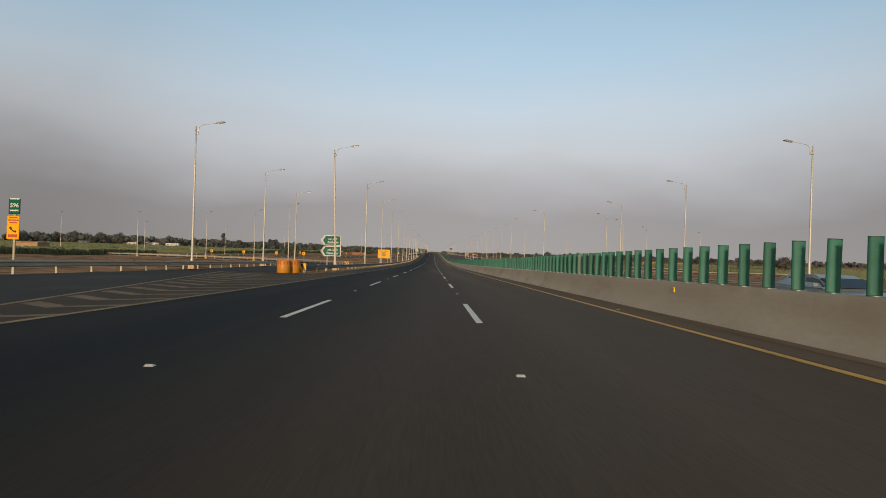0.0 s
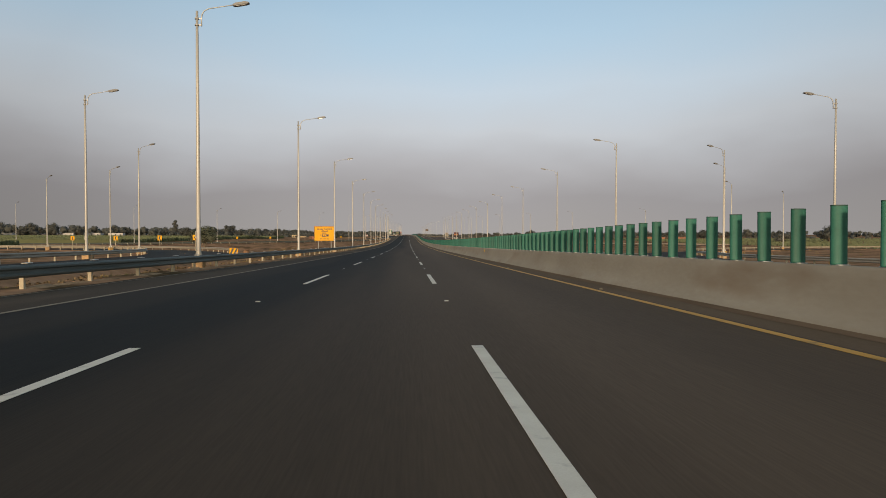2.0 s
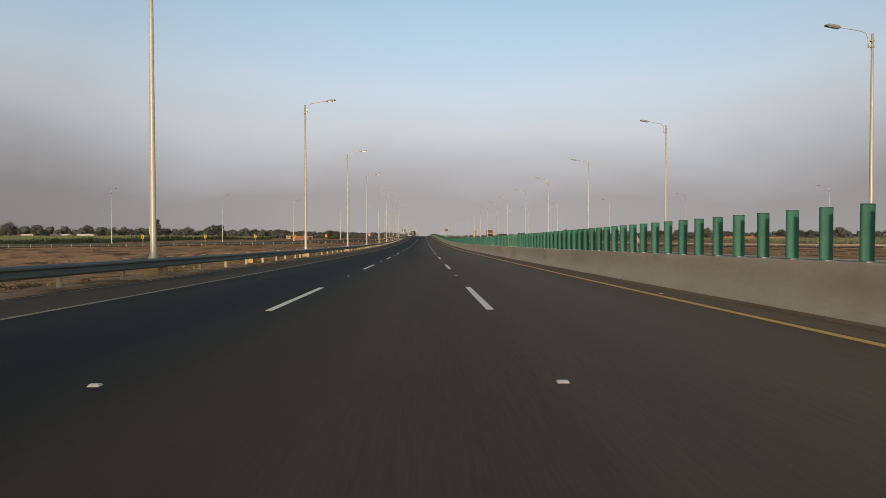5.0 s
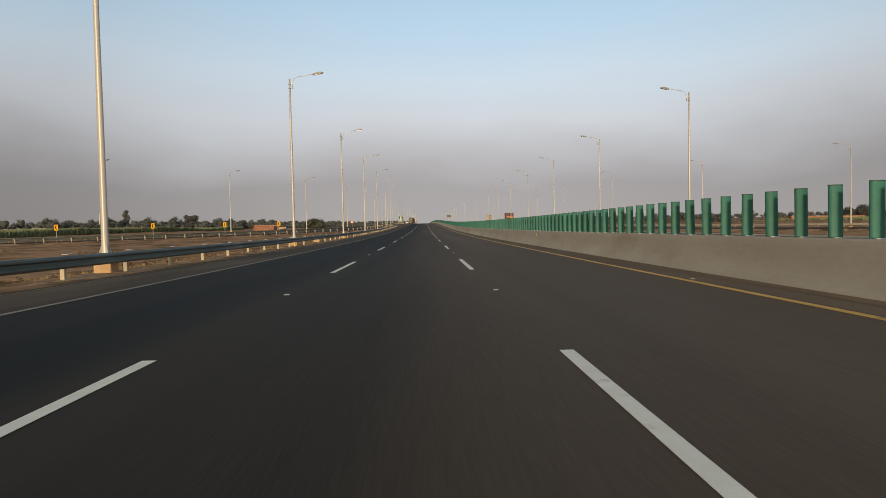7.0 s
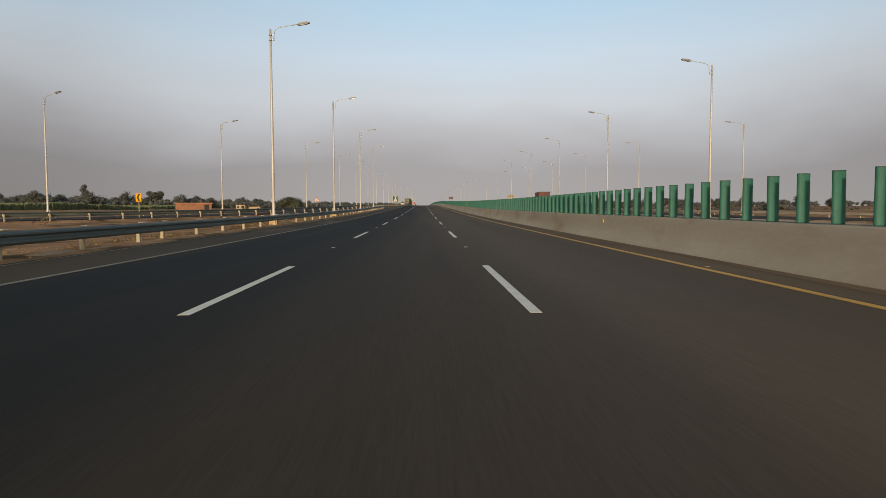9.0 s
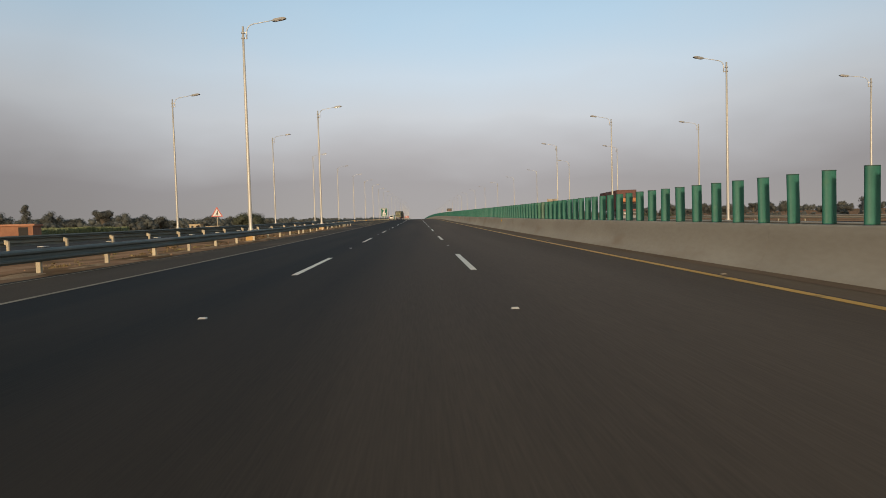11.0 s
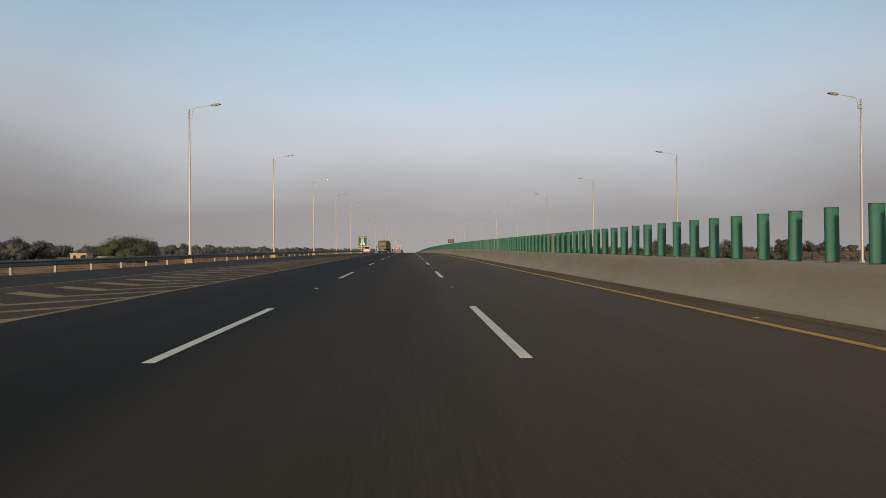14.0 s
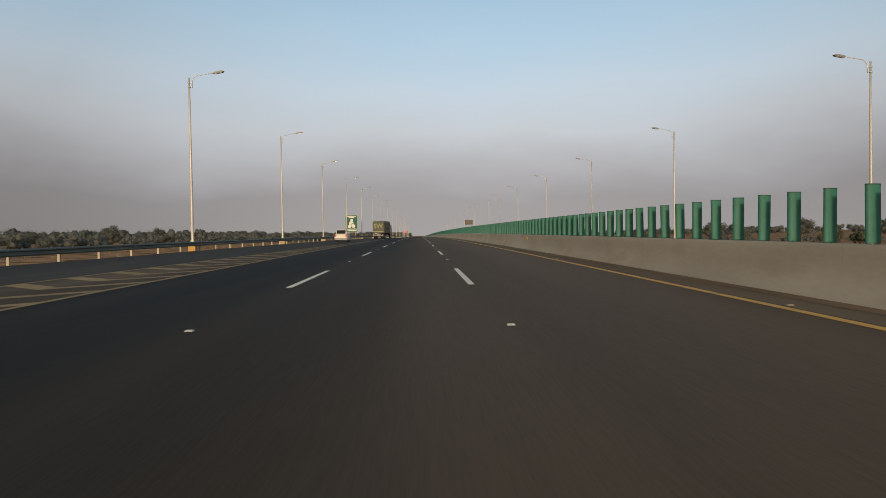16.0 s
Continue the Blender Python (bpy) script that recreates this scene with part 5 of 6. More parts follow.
def cargo_truck(x, y):
    """A high-sided lorry, seen from behind; its back is at y."""
    c = thing("cargo_truck", (x, y, road_z(y)), -9, "olive high-sided cargo truck with yellow painted tailboard", "truck")
    bed = part("cargo_bed", box(2.44, 6.6, 2.45, (0, 3.35, 1.15), 0.05), TRUCK_GREEN, c)
    for s in (-1, 1):
        for k in range(7):
            part("stake", box(0.07, 0.10, 2.40, (s * 1.25, 0.4 + k * 0.98, 1.18), 0.01), TRUCK_GREEN, bed)
        part("side_rail", box(0.06, 6.5, 0.12, (s * 1.27, 3.35, 2.4), 0.01), TRUCK_YELLOW, bed)
    tail = part("tailboard", box(2.36, 0.08, 2.2, (0, 0.02, 1.25), 0.02), TRUCK_GREEN, bed)
    lettering("lettering", "SW", 1.35, (0, -0.03, 2.65), TRUCK_YELLOW, tail, "large yellow painted letters")
    part("painted_band", box(2.3, 0.02, 0.22, (0, -0.03, 1.42), 0), TRUCK_YELLOW, tail)
    part("tarpaulin", prism([(-1.2, 3.6), (-0.9, 3.82), (-0.2, 3.70), (0.5, 3.85), (1.1, 3.74), (1.2, 3.6)], 6.3, 0.04, axis="y"), TRUCK_GREEN, c, "sagging olive tarpaulin", at=(0, 3.35, 0))
    cab = prism([(6.9, 0.7), (6.9, 2.9), (7.2, 3.1), (8.5, 3.0), (8.9, 1.9), (8.95, 0.7)], 2.3, 0.06)
    part("cab", cab, TRUCK_RED, c, "orange-red cab")
    part("chassis", box(0.9, 8.4, 0.22, (0, 4.4, 0.85), 0.02), LAMP_GREY, c)
    part("rear_bumper", box(2.2, 0.12, 0.16, (0, 0.05, 0.62), 0.02), LAMP_GREY, c)
    for s in (-1, 1):
        part("tail_light", box(0.22, 0.05, 0.14, (s * 0.95, -0.03, 0.84), 0.01), SIGN_RED, c)
        part("mud_flap", box(0.52, 0.03, 0.55, (s * 0.9, 0.32, 0.32), 0.0), RUBBER, c)
        for wy in (1.2, 2.4, 7.7):
            wheel(c, s * 0.95, wy, 0.50, 0.46 if wy < 5 else 0.28)


cargo_truck(-9.7, 668.0)


def container_truck(x, y, turn):
    """A tractor with a long container; its front looks to -y."""
    c = thing("container_truck", (x, y, road_z(y) - 0.36), turn, "articulated truck with a dark red container and dark cab", "truck")
    box_ob = part("container", box(2.44, 12.2, 2.6, (0, 8.6, 1.45), 0.03), BOX_RED, c, "dark red steel container")
    for s in (-1, 1):
        rib = bmesh.new()
        for k in range(42):
            box(0.035, 0.14, 2.34, (s * 1.225, 2.75 + k * 0.286, 1.58), 0, rib)
        part("corrugation", rib, BOX_RED, box_ob)
        for yy in (2.56, 14.64):
            part("corner_post", box(0.12, 0.14, 2.6, (s * 1.19, yy, 1.45), 0.01), BOX_RED, box_ob)
        part("marking_bar", box(0.02, 0.16, 1.1, (s * 1.25, 14.2, 2.6), 0), SIGN_WHITE, box_ob, "unreadable white marking")
        part("side_guard", box(0.08, 4.2, 0.5, (s * 1.1, 6.6, 0.65), 0.02), LAMP_GREY, c)
        for wy in (3.0, 4.2, 11.2, 12.4, 13.6):
            wheel(c, s * 0.97, wy, 0.50, 0.5)
        wheel(c, s * 1.0, 0.8, 0.50, 0.30)
        part("mirror", box(0.10, 0.16, 0.55, (s * 1.42, -0.05, 1.7), 0.02), LAMP_GREY, c)
        part("headlight", box(0.40, 0.08, 0.22, (s * 0.80, -0.44, 0.95), 0.03), LENS, c)
        part("side_glass", box(0.03, 0.75, 0.6, (s * 1.16, 0.35, 1.62), 0.0), GLASS, c, "dark side glass")
    cab = part("cab", prism([(-0.40, 0.55), (-0.42, 1.50), (-0.16, 2.28), (0.1, 2.42), (1.75, 2.46), (1.75, 0.60)], 2.34, 0.07), CAB_GREY, c, "dark cab with painted trim")
    part("windscreen", prism([(-0.43, 1.56), (-0.19, 2.22), (-0.16, 2.22), (-0.40, 1.56)], 2.06, 0.0), GLASS, cab, "dark windscreen", at=(0, -0.02, 0))
    part("crown_board", prism([(-0.12, 2.40), (-0.30, 2.50), (-0.18, 2.96), (0.3, 2.86), (0.3, 2.40)], 2.1, 0.04), CROWN_ORANGE, cab, "painted crown board above the cab")
    part("grille", box(1.5, 0.06, 0.6, (0, -0.43, 1.0), 0.02), SIGN_BLACK, cab)
    for dz, m in ((1.40, SIGN_RED), (1.06, LAMP_GREY)):
        part("trim_band", box(2.1, 0.05, 0.09, (0, -0.46, dz), 0.01), m, cab)
    part("bumper", box(2.36, 0.26, 0.36, (0, -0.42, 0.42), 0.04), LAMP_GREY, c, "grey steel bumper")
    part("chassis", box(0.95, 13.6, 0.26, (0, 7.6, 1.12), 0.02), LAMP_GREY, c)
    part("fuel_tank", box(0.55, 1.2, 0.55, (0.95, 5.6, 0.55), 0.08), RIM, c)


container_truck(25.5, 443.8, -5)


# ---- buildings ----
def flat_house(x, y, w, d, h, turn, wall, label, windows=2, shed=False, sink=0.1):
    high = h > 2.3
    z = ground_z(x, y) - sink
    s = thing("house", (x, y, z), turn, label, "house")
    body = part("wall", box(w, d, h, (0, 0, 0), 0.02), wall, s)
    part("roof", box(w + 0.4, d + 0.4, 0.22, (0, 0, h), 0.02), SHEET_ROOF if shed else wall, s, "flat roof with a parapet")
    for k in range(windows if high else 0):
        px = -w / 2 + w * (k + 0.6) / (windows + 0.2)
        win = part("window", box(0.9, 0.06, 0.9, (px, -d / 2 - 0.02, h * 0.42), 0.0), DARK, body, "dark window opening")
        part("sill", box(1.05, 0.12, 0.07, (px, -d / 2 - 0.05, h * 0.42 - 0.08), 0.0), wall, win)
    part("door", box(0.95, 0.06, 2.0 if high else 1.3, (w * 0.36, -d / 2 - 0.02, 0.05), 0.0), DARK, body, "dark door opening")
    return s


flat_house(-49.5, 441, 7, 6, 1.5, 20, BRICK, "low orange brick building behind the ramp", 3)
flat_house(-97.0, 663, 4.6, 4, 2.35, 0, PLASTER, "cream plastered flat-roofed house beyond the rail", 2, False, 0.6)
flat_house(-91.0, 668, 6.0, 3, 1.75, 0, PLASTER, "low cream plastered annex beside the house", 1, False, 1.0)
flat_house(-122, 178, 12, 8, 3.6, 0, MUD, "brown mud-plastered farm house", 3)
flat_house(-110, 190, 6, 6, 3.0, 0, MUD, "brown mud-plastered farm shed", 1)
flat_house(162, 520, 15, 6, 3.0, -8, BRICK, "low orange brick building beyond the opposite ramp", 2)
flat_house(183, 524, 10, 5, 2.5, -8, BRICK, "low orange brick shed beyond the opposite ramp", 1)
flat_house(-150, 1010, 10, 7, 4.0, 0, PLASTER, "cream plastered house in front of the far trees", 2)
for x, y, w in ((-276, 737, 13), (-305, 752, 18), (-305, 702, 13), (-330, 650, 14)):
    flat_house(x, y, w, 7, 3.5, 5, SHEET_ROOF, "long pale farm shed in the fields", 3, True)
flat_house(-171, 765, 6.5, 6, 4.6, 0, SHEET_ROOF, "pale farm house with a dark door in the fields", 1, True)


# ---- trees and growth ----
def leaf_cloud(rnd, blobs, count, size, squash=0.8, core=0.0):
    """Many small tilted leaf clumps round a set of blobs, over a lumpy inner mass where given: vertices and faces."""
    vs, fs, ns = [], [], []
    for c, r in blobs if core else ():
        b = len(vs)
        for i in range(1, 5):
            for j in range(7):
                e, a = math.pi * i / 5, 2 * math.pi * (j + 0.5 * (i % 2)) / 7
                d = Vector((math.sin(e) * math.cos(a), math.sin(e) * math.sin(a), math.cos(e)))
                p = Vector(c) + Vector((d.x, d.y, d.z * squash)) * r * core * rnd.uniform(0.65, 1.25)
                vs.append(tuple(p))
                ns.append(tuple(d))
        fs += [(b + i * 7 + j, b + i * 7 + 7 + j, b + i * 7 + 7 + (j + 1) % 7, b + i * 7 + (j + 1) % 7) for i in range(3) for j in range(7)]
        fs += [tuple(b + j for j in range(7)), tuple(b + 21 + j for j in range(6, -1, -1))]
    for k in range(count):
        c, r = blobs[rnd.randrange(len(blobs))]
        d = Vector((rnd.gauss(0, 1), rnd.gauss(0, 1), rnd.gauss(0, 1))).normalized()
        p = Vector(c) + Vector((d.x, d.y, d.z * squash)) * r * (0.50 + 0.52 * rnd.random() ** 0.6)
        n = (d + Vector((rnd.gauss(0, 0.45), rnd.gauss(0, 0.45), rnd.gauss(0, 0.45)))).normalized()
        ns += [tuple((0.75 * d + 0.4 * n).normalized())] * 4
        u = n.cross(Vector((0.3, 0.2, 1))).normalized()
        v = n.cross(u)
        s = size * (0.6 + 0.8 * rnd.random())
        b = len(vs)
        vs += [tuple(p + u * s), tuple(p + v * s * 0.6 + n * s * 0.15), tuple(p - u * s), tuple(p - v * s * 0.6 + n * s * 0.15)]
        fs.append((b, b + 1, b + 2, b + 3))
    return vs, fs, ns


def soften(me, ns):
    """Lets leaf clumps take the light as the rounded mass that they belong to."""
    me.polygons.foreach_set("use_smooth", [True] * len(me.polygons))
    me.normals_split_custom_set_from_vertices(ns)


def tree_kind(seed, height, spread, trunk_h, blobs_n, leaves, leaf, narrow=False, green=LEAF):
    rnd = random.Random(seed)
    trunk = bmesh.new()
    lean = rnd.uniform(-0.3, 0.3)
    tube([(0, 0, -0.4), (lean * 0.3, 0, trunk_h * 0.5), (lean, 0.1, trunk_h), (lean * 1.2, 0.1, height * 0.75)], [height * 0.032, height * 0.024, height * 0.018, height * 0.006], 7, trunk)
    blobs = []
    for k in range(blobs_n):
        a = rnd.uniform(0, 2 * math.pi)
        f = rnd.random() ** 0.6
        if narrow:
            z = trunk_h + (height - trunk_h) * (k + 0.5) / blobs_n
            r = spread * (0.95 - 0.7 * abs((k + 0.5) / blobs_n - 0.4))
            c = (lean + rnd.uniform(-0.3, 0.3) * spread, rnd.uniform(-0.3, 0.3) * spread, z)
        else:
            z = trunk_h + (height - trunk_h) * (0.15 + 0.7 * rnd.random() * (1 - 0.45 * f))
            r = spread * rnd.uniform(0.30, 0.46)
            c = (lean + math.cos(a) * spread * 0.66 * f, math.sin(a) * spread * 0.66 * f, z)
        blobs.append((c, r))
        tube([(lean * 0.8, 0.08, trunk_h * rnd.uniform(0.7, 1.0)), tuple(0.55 * v + 0.45 * w for v, w in zip(c, (lean, 0, trunk_h))), c], [height * 0.012, height * 0.008, height * 0.003], 5, trunk)
    vs, fs, ns = leaf_cloud(rnd, blobs, leaves, leaf, 0.8, 0.0 if height in (7.6, 13.0) else 0.56)
    me = bpy.data.meshes.new("crown")
    me.from_pydata(vs, [], fs)
    me.materials.append(green)
    soften(me, ns)
    return mesh_of(trunk, BARK, "trunk"), me


KINDS = [tree_kind(11, 9.0, 5.2, 1.2, 20, 4200, 0.26), tree_kind(12, 10.6, 6.0, 1.6, 22, 4800, 0.28), tree_kind(13, 7.0, 4.6, 0.9, 17, 3300, 0.24), tree_kind(14, 13.0, 2.3, 2.2, 10, 2600, 0.26, True),
         tree_kind(15, 10.0, 4.0, 3.2, 10, 2600, 0.26), tree_kind(16, 5.0, 3.4, 0.5, 12, 2400, 0.22),
         tree_kind(17, 7.6, 3.3, 3.9, 11, 2500, 0.16, green=LEAF_DARK), tree_kind(18, 7.4, 4.8, 0.8, 18, 4200, 0.22, green=LEAF_DARK), tree_kind(19, 5.0, 3.4, 0.5, 12, 2200, 0.22, green=LEAF_DARK), tree_kind(20, 6.6, 6.6, 0.3, 30, 16000, 0.135, green=LEAF_DARK)]


def plant_tree(kind, x, y, scale, turn, label="broad green tree, greyed by painted haze", category="tree", group="trees around the fields"):
    t = thing("tree", (x, y, ground_z(x, y) - 0.05), turn, label, category, group)
    t.scale = (scale, scale, scale * (0.9 + 0.2 * ((x * 7.3 + y) % 1.0)))
    part("trunk", KINDS[kind][0], None, t)
    part("crown", KINDS[kind][1], None, t)


# single trees that stand out
plant_tree(6, -48.0, 228.8, 1.12, 30, "small open-crowned tree on bare soil near the ramp")
plant_tree(9, -60.5, 604.0, 1.0, 0, "broad dense rounded green tree beside the merging lane")
plant_tree(8, -45.6, 226.5, 0.5, 20, "low dark bush at the foot of the tree", "bush")
plant_tree(8, -55.5, 590.0, 0.8, 80, "low leafy bush beside the merging lane", "bush")
plant_tree(3, -238.7, 789.7, 1.35, 0, "tall narrow tree above the tree line")
plant_tree(4, -172.0, 742.0, 1.4, 60, "tall tree with a flat round crown")
plant_tree(4, -177.5, 753.4, 1.0, 10, "tall tree with a flat round crown")
plant_tree(7, 97.8, 632.0, 0.72, 0, "dark green tree beyond the opposite carriageway")
plant_tree(8, 90.0, 628.0, 0.9, 50, "low dark bush beyond the opposite carriageway", "bush")
plant_tree(7, 96.7, 682.0, 0.66, 130, "dark green tree beyond the opposite carriageway")
plant_tree(8, 108.0, 690.0, 1.0, 10, "low dark bush beyond the opposite carriageway", "bush")
plant_tree(0, 175.0, 346.0, 0.95, 20, "dark green tree beyond the opposite carriageway")
plant_tree(2, 158.0, 352.0, 0.8, 70, "dark green tree beyond the opposite carriageway")
rnd = random.Random(21)
for k in range(150):
    y = 320 + 8.6 * k + rnd.uniform(-10, 10)
    x = -rnd.uniform(205, 300) - max(0, 520 - y) * 0.5 + max(0.0, min(95.0, (y - 560) * 0.62)) * (rnd.random() < 0.75)
    if y < 640 and x > -190:
        x -= 120
    big = 1.0
    if y < 790 and x > -325:
        x, big = x - 125, 1.3
    plant_tree(rnd.choice((0, 1, 1, 2, 0, 4, 0, 3 if k % 9 == 0 else 1)), x, y, big * rnd.uniform(0.6, 0.95), rnd.uniform(0, 360))
for k in range(46):
    y = 560 + 17.0 * k + rnd.uniform(-8, 8)
    plant_tree(rnd.choice((0, 1, 2, 5, 0)), -rnd.uniform(75, 130) - (45 if y < 700 else 0), y, rnd.uniform(0.36, 0.56), rnd.uniform(0, 360))
for k in range(90):
    y = 260 + 12.8 * k + rnd.uniform(-9, 9)
    if y < 500 and k % 4:
        continue
    plant_tree(rnd.choice((0, 1, 2, 4, 0, 5)), rnd.uniform(190, 330) - max(0, min(90.0, (y - 520) * 0.4)), y, rnd.uniform(0.6, 1.0) * (0.7 if y < 560 else 1.0), rnd.uniform(0, 360))


for k in range(34):
    t = 0.42 + 0.58 * rnd.random()
    plant_tree(rnd.choice((0, 1, 2, 0, 1)), -222 + 108 * t - rnd.uniform(0, 14), 478 + 215 * t + rnd.uniform(-8, 8), rnd.uniform(0.55, 0.85), rnd.uniform(0, 360))


def quads_object(name, vs, fs, material, label, category, ns=None):
    me = bpy.data.meshes.new(name)
    me.from_pydata(vs, [], fs)
    me.materials.append(material)
    if ns:
        soften(me, ns)
    tagged(new(name, me), label, category, "", "stuff")


def far_woods():
    rnd = random.Random(31)
    vs, fs, ns = [], [], []
    for side in (-1, 1):
        for k in range(620):
            a = k / 620
            y = 250 + 2300 * a
            x = side * (330 + 200 * rnd.random() + 60 * noise.noise((y * 0.004, side, 0)))
            if side > 0:
                x += 60
            if y > 620:
                x *= max(0.085, 1 - (y - 620) / 1500)
            h = 9.0 + 4.0 * rnd.random() + 3.5 * noise.noise((y * 0.012, 3.0, side))
            if side > 0:
                h *= 0.55
            g = ground_z(x, y)
            blobs = [((x + rnd.uniform(-4, 4), y + rnd.uniform(-4, 4), g + h * f), h * 0.38) for f in (0.15, 0.35, 0.52, 0.6)]
            v, f, n = leaf_cloud(rnd, blobs, 270, 0.33, 1.0, 0.68)
            ns += n
            b = len(vs)
            vs += v
            fs += [tuple(b + i for i in q) for q in f]
    quads_object("far_woods", vs, fs, LEAF, "grey-green line of woods behind the fields, paled by painted haze", "woods", ns)


far_woods()


def shrub_belt(name, seed, line, spread, low, high, label):
    """Scrub and young trees grown together along a plan line."""
    rnd = random.Random(seed)
    vs, fs, ns = [], [], []
    for p in smooth_line([(x, y, 0) for x, y in line], 2.6):
        x, y = p.x + rnd.uniform(-spread, spread), p.y + rnd.uniform(-3, 3)
        h = rnd.uniform(low, high) * (1.0 + 0.45 * noise.noise((x * 0.05, y * 0.05, seed)))
        g = ground_z(x, y)
        blobs = [((x + rnd.uniform(-1, 1) * h * 0.5, y + rnd.uniform(-1, 1) * h * 0.5, g + h * f), h * 0.36) for f in (0.2, 0.3, 0.5, 0.66)]
        v, f, n = leaf_cloud(rnd, blobs, 220, 0.22, 0.9, 0.62)
        b = len(vs)
        vs += v
        ns += n
        fs += [tuple(b + i for i in q) for q in f]
    quads_object(name, vs, fs, LEAF, label, "scrub", ns)


shrub_belt("scrub_belt", 61, [(-168, 566), (-150, 610), (-118, 690), (-96, 800), (-80, 1000), (-62, 1350)], 11, 2.2, 5.2, "grey-green belt of scrub and young trees behind the ramp, paled by painted haze")
shrub_belt("scrub_belt", 62, [(230, 420), (205, 500), (170, 580), (130, 720), (90, 1000), (70, 1300)], 12, 1.1, 2.6, "grey-green belt of scrub beyond the opposite carriageway, paled by painted haze")


def crop_edge(y):
    """Where the tall crop begins, west of the ramps."""
    if y < 240:
        return -96.0
    return -150.0 if y < 330 else -92 - 0.12 * max(0.0, 470 - y)


def crop_field():
    rnd = random.Random(41)
    vs, fs = [], []

    def height(x, y):
        return (1.75 if x < 0 else 0.8) * (1.0 + 0.16 * noise.noise((x * 0.03, y * 0.03, 0)) + 0.10 * noise.noise((x * 0.21, y * 0.21, 4)))

    # the closed canopy of the tall crop, with its edge down to the soil
    rows, steps = [], [0, 0.05, 1.2, 3, 6, 9, 13, 18, 24, 31, 40, 50, 62, 76, 92, 110, 132, 156, 184, 215, 240]
    for y in stations(150, 580, 1.6):
        edge = crop_edge(y) + 1.2 * noise.noise((0, y * 0.15, 2))
        row = []
        for k, d in enumerate(steps):
            x = edge - d
            full = 0.0 if k == 0 else 0.55 if k == 1 else 0.86
            row.append(len(vs))
            vs.append((x, y, ground_z(x, y) - 0.05 + full * height(x, y)))
        rows.append(row)
    for r0, r1 in zip(rows, rows[1:]):
        fs += [(r0[k], r1[k], r1[k + 1], r0[k + 1]) for k in range(len(steps) - 1)]
    for k in range(52000):
        if k % 4:
            y = rnd.uniform(150, 580)
            x = crop_edge(y) + 0.4 - 230 * rnd.random() ** 1.6
        else:
            y = rnd.uniform(180, 560)
            x = rnd.uniform(118, 260)
        h = height(x, y) * rnd.uniform(0.88, 1.06)
        a, w = rnd.gauss(0.0, 0.45), rnd.uniform(0.14, 0.34)
        dx, dy = math.cos(a) * w, math.sin(a) * w
        z, b = ground_z(x, y), len(vs)
        low = z + (0.55 * h if x < 0 and x < crop_edge(y) - 1 else 0)
        ox, oy = rnd.uniform(-0.2, 0.2), rnd.uniform(-0.2, 0.2)
        vs += [(x - dx, y - dy, low), (x + dx, y + dy, low), (x + dx * 0.9 + ox, y + dy * 0.9 + oy, z + h), (x - dx * 0.3 + ox, y - dy * 0.3 + oy, z + h * 1.05), (x - dx + ox, y - dy + oy, z + h * 0.95)]
        fs.append(tuple(range(b, b + 5)))
    quads_object("crop_field", vs, fs, CROP, "green standing crop in the fields beyond the ramps", "crop")


crop_field()


def roadside_weeds():
    rnd = random.Random(51)
    vs, fs = [], []
    spots = []
    for k in range(900):
        y = rnd.uniform(40, 470)
        spots.append((-rnd.uniform(11.2, 16.0) if rnd.random() < 0.6 else -rnd.uniform(13, 60), y, rnd.uniform(0.04, 0.13)))
    for k in range(1500):
        # tufts that the rail shelters, in patches
        y = rnd.uniform(58, 446)
        if noise.noise((y * 0.13, 6.0, 2.0)) + 0.5 * noise.noise((y * 0.6, 1.0, 2.0)) > -0.02:
            spots.append((-rnd.uniform(10.35, 11.6), y, rnd.uniform(0.08, 0.26)))
    for k in range(160):
        spots.append((-rnd.uniform(20, 52) - 2, rnd.uniform(560, 760), rnd.uniform(0.2, 0.6)))
    for k in range(200):
        spots.append((rnd.uniform(23, 90), rnd.uniform(150, 430), rnd.uniform(0.2, 0.6)))
    for x, y, h in spots:
        for _ in range(22):
            a, r = rnd.uniform(0, 6.28), h * 1.3 * rnd.random()
            px, py = x + r * math.cos(a), y + r * math.sin(a)
            z, b = ground_z(px, py) - 0.02, len(vs)
            t, w = rnd.uniform(-0.5, 0.5) * h, 0.008 + 0.012 * rnd.random()
            c, s = math.cos(a), math.sin(a)
            vs += [(px - s * w, py + c * w, z), (px + s * w, py - c * w, z), (px + t * c, py + t * s, z + h * rnd.uniform(0.6, 1.1))]
            fs.append((b, b + 1, b + 2))
    quads_object("roadside_weeds", vs, fs, GRASS_DRY, "dry straw-coloured weeds on the soil beside the rail", "weeds")


roadside_weeds()


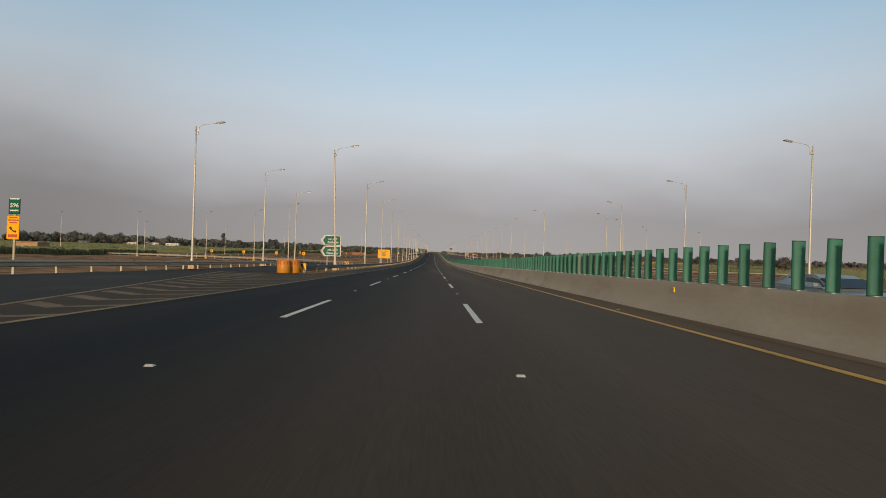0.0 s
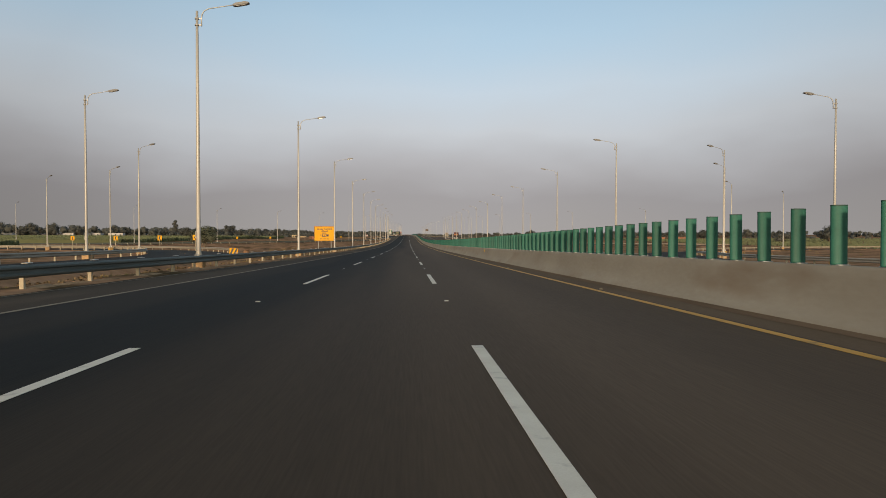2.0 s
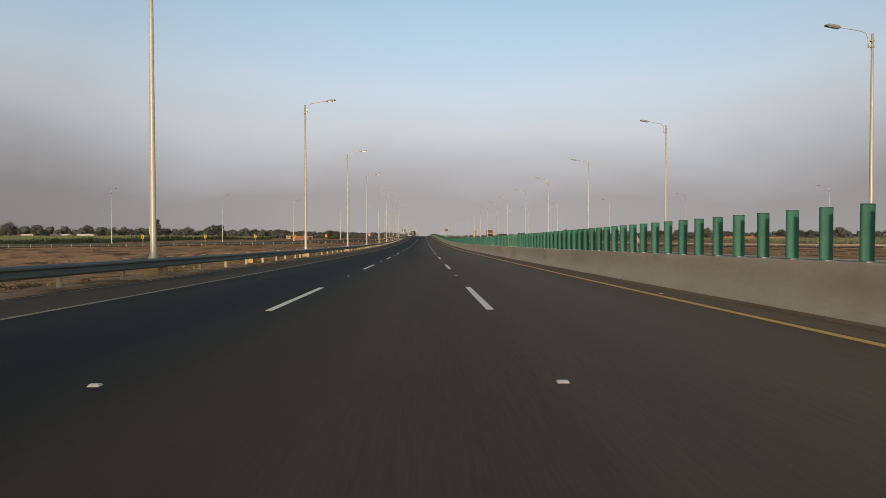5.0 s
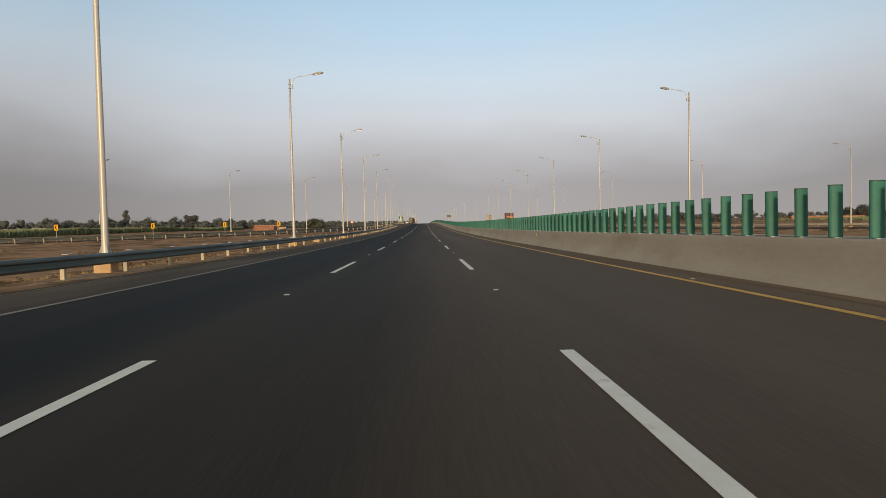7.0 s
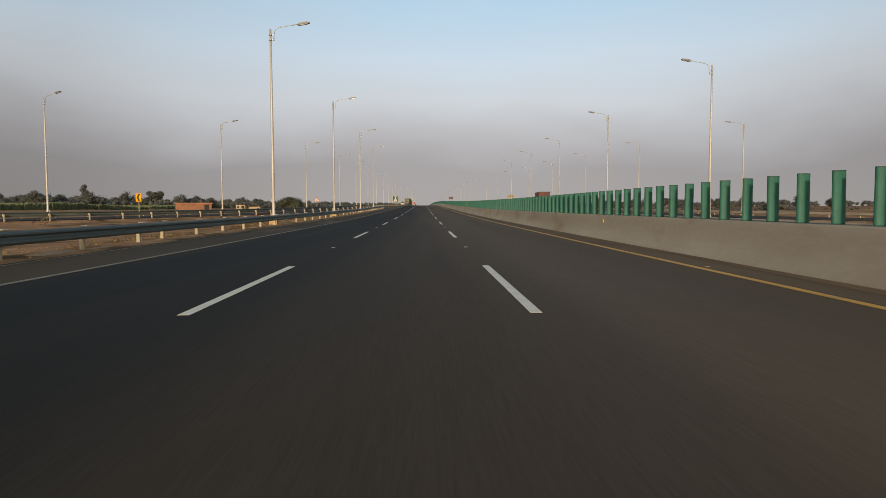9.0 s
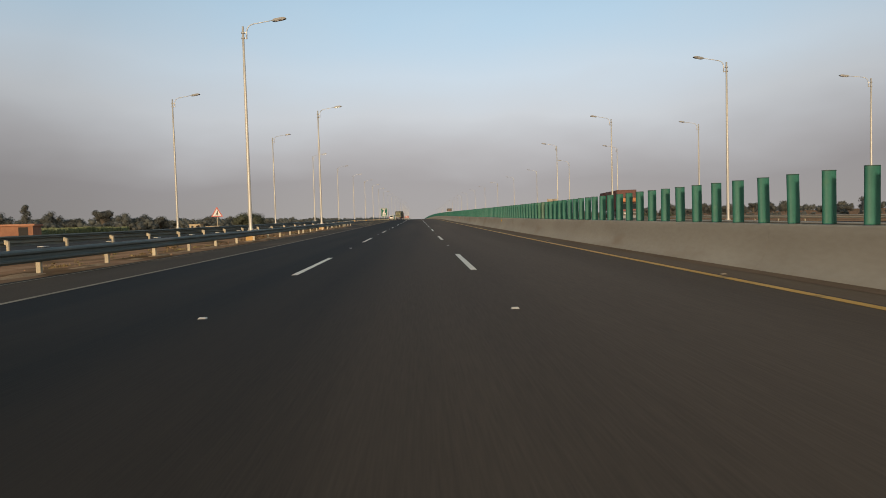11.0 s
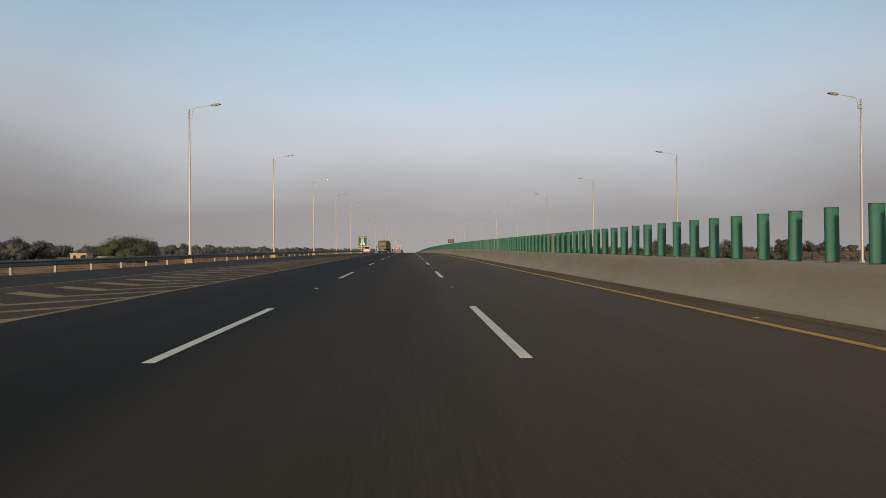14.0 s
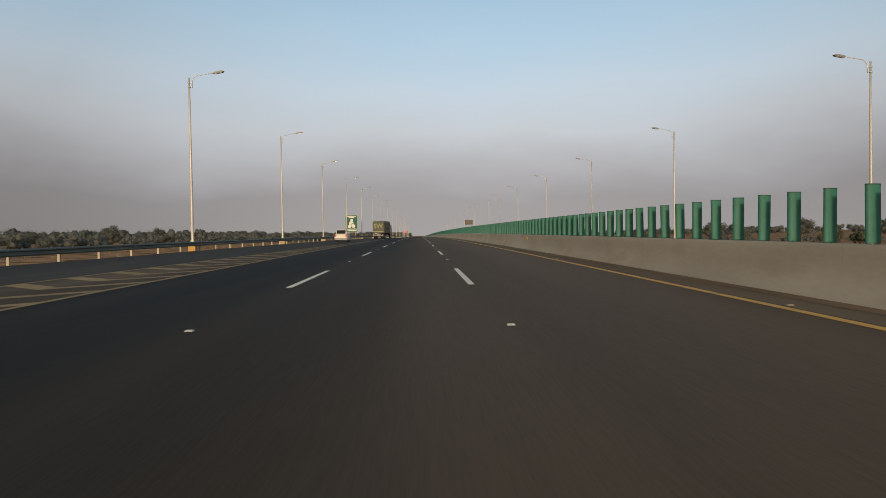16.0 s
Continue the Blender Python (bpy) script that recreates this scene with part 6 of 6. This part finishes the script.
def dry_scrub():
    """Low brown bushes scattered over the soil inside the ramps."""
    rnd = random.Random(81)
    vs, fs, ns, plots = [], [], [], []
    for k in range(150):
        y = rnd.uniform(70, 450)
        x = -rnd.uniform(13.5, 18) if k % 4 == 0 else -rnd.uniform(16, 62)
        if noise.noise((x * 0.09, y * 0.05, 9)) < -0.05:
            continue
        plots.append((x, y))
    for k in range(420):
        y = rnd.uniform(58, 446)
        if noise.noise((y * 0.13, 6.0, 2.0)) > -0.1:
            plots.append((-rnd.uniform(10.45, 11.9), y))
    for x, y in plots:
        h = rnd.uniform(0.10, 0.24) if x > -18 else rnd.uniform(0.2, 0.6)
        g = ground_z(x, y)
        blobs = [((x + rnd.uniform(-1, 1) * h * 1.6, y + rnd.uniform(-1, 1) * h * 2.2, g + h * f), h * 0.75) for f in (0.1, 0.25, 0.3, 0.45)]
        v, f, n = leaf_cloud(rnd, blobs, 110, 0.03 + 0.07 * h, 0.8)
        b = len(vs)
        vs += v
        ns += n
        fs += [tuple(b + i for i in q) for q in f]
    quads_object("dry_scrub", vs, fs, LEAF_DRY, "low withered brown scrub on the bare soil", "scrub", ns)


dry_scrub()


def soil_clods():
    """Small stones and clods strewn over the verge."""
    rnd = random.Random(71)
    vs, fs = [], []
    for k in range(2600):
        y = rnd.uniform(55, 446)
        x = -9.75 - abs(rnd.gauss(0, 1)) * (0.9 if k % 3 else 4.0)
        s = 0.012 + 0.035 * rnd.random() ** 3 + (0.06 * rnd.random() if k % 17 == 0 else 0)
        z, b, a = max(ground_z(x, y), road_z(y) + 0.02 if x > -10.9 else -9), len(vs), rnd.uniform(0, 6.28)
        for q in range(5):
            t = a + q * 1.2566
            r = s * rnd.uniform(0.8, 1.3)
            vs.append((x + r * math.cos(t), y + r * math.sin(t), z - 0.01))
        vs.append((x + s * rnd.uniform(-0.3, 0.3), y + s * rnd.uniform(-0.3, 0.3), z + s * rnd.uniform(0.6, 1.0)))
        fs += [(b + q, b + (q + 1) % 5, b + 5) for q in range(5)]
    quads_object("soil_clods", vs, fs, SOIL, "small stones and dry clods on the soil verge", "stones")


soil_clods()
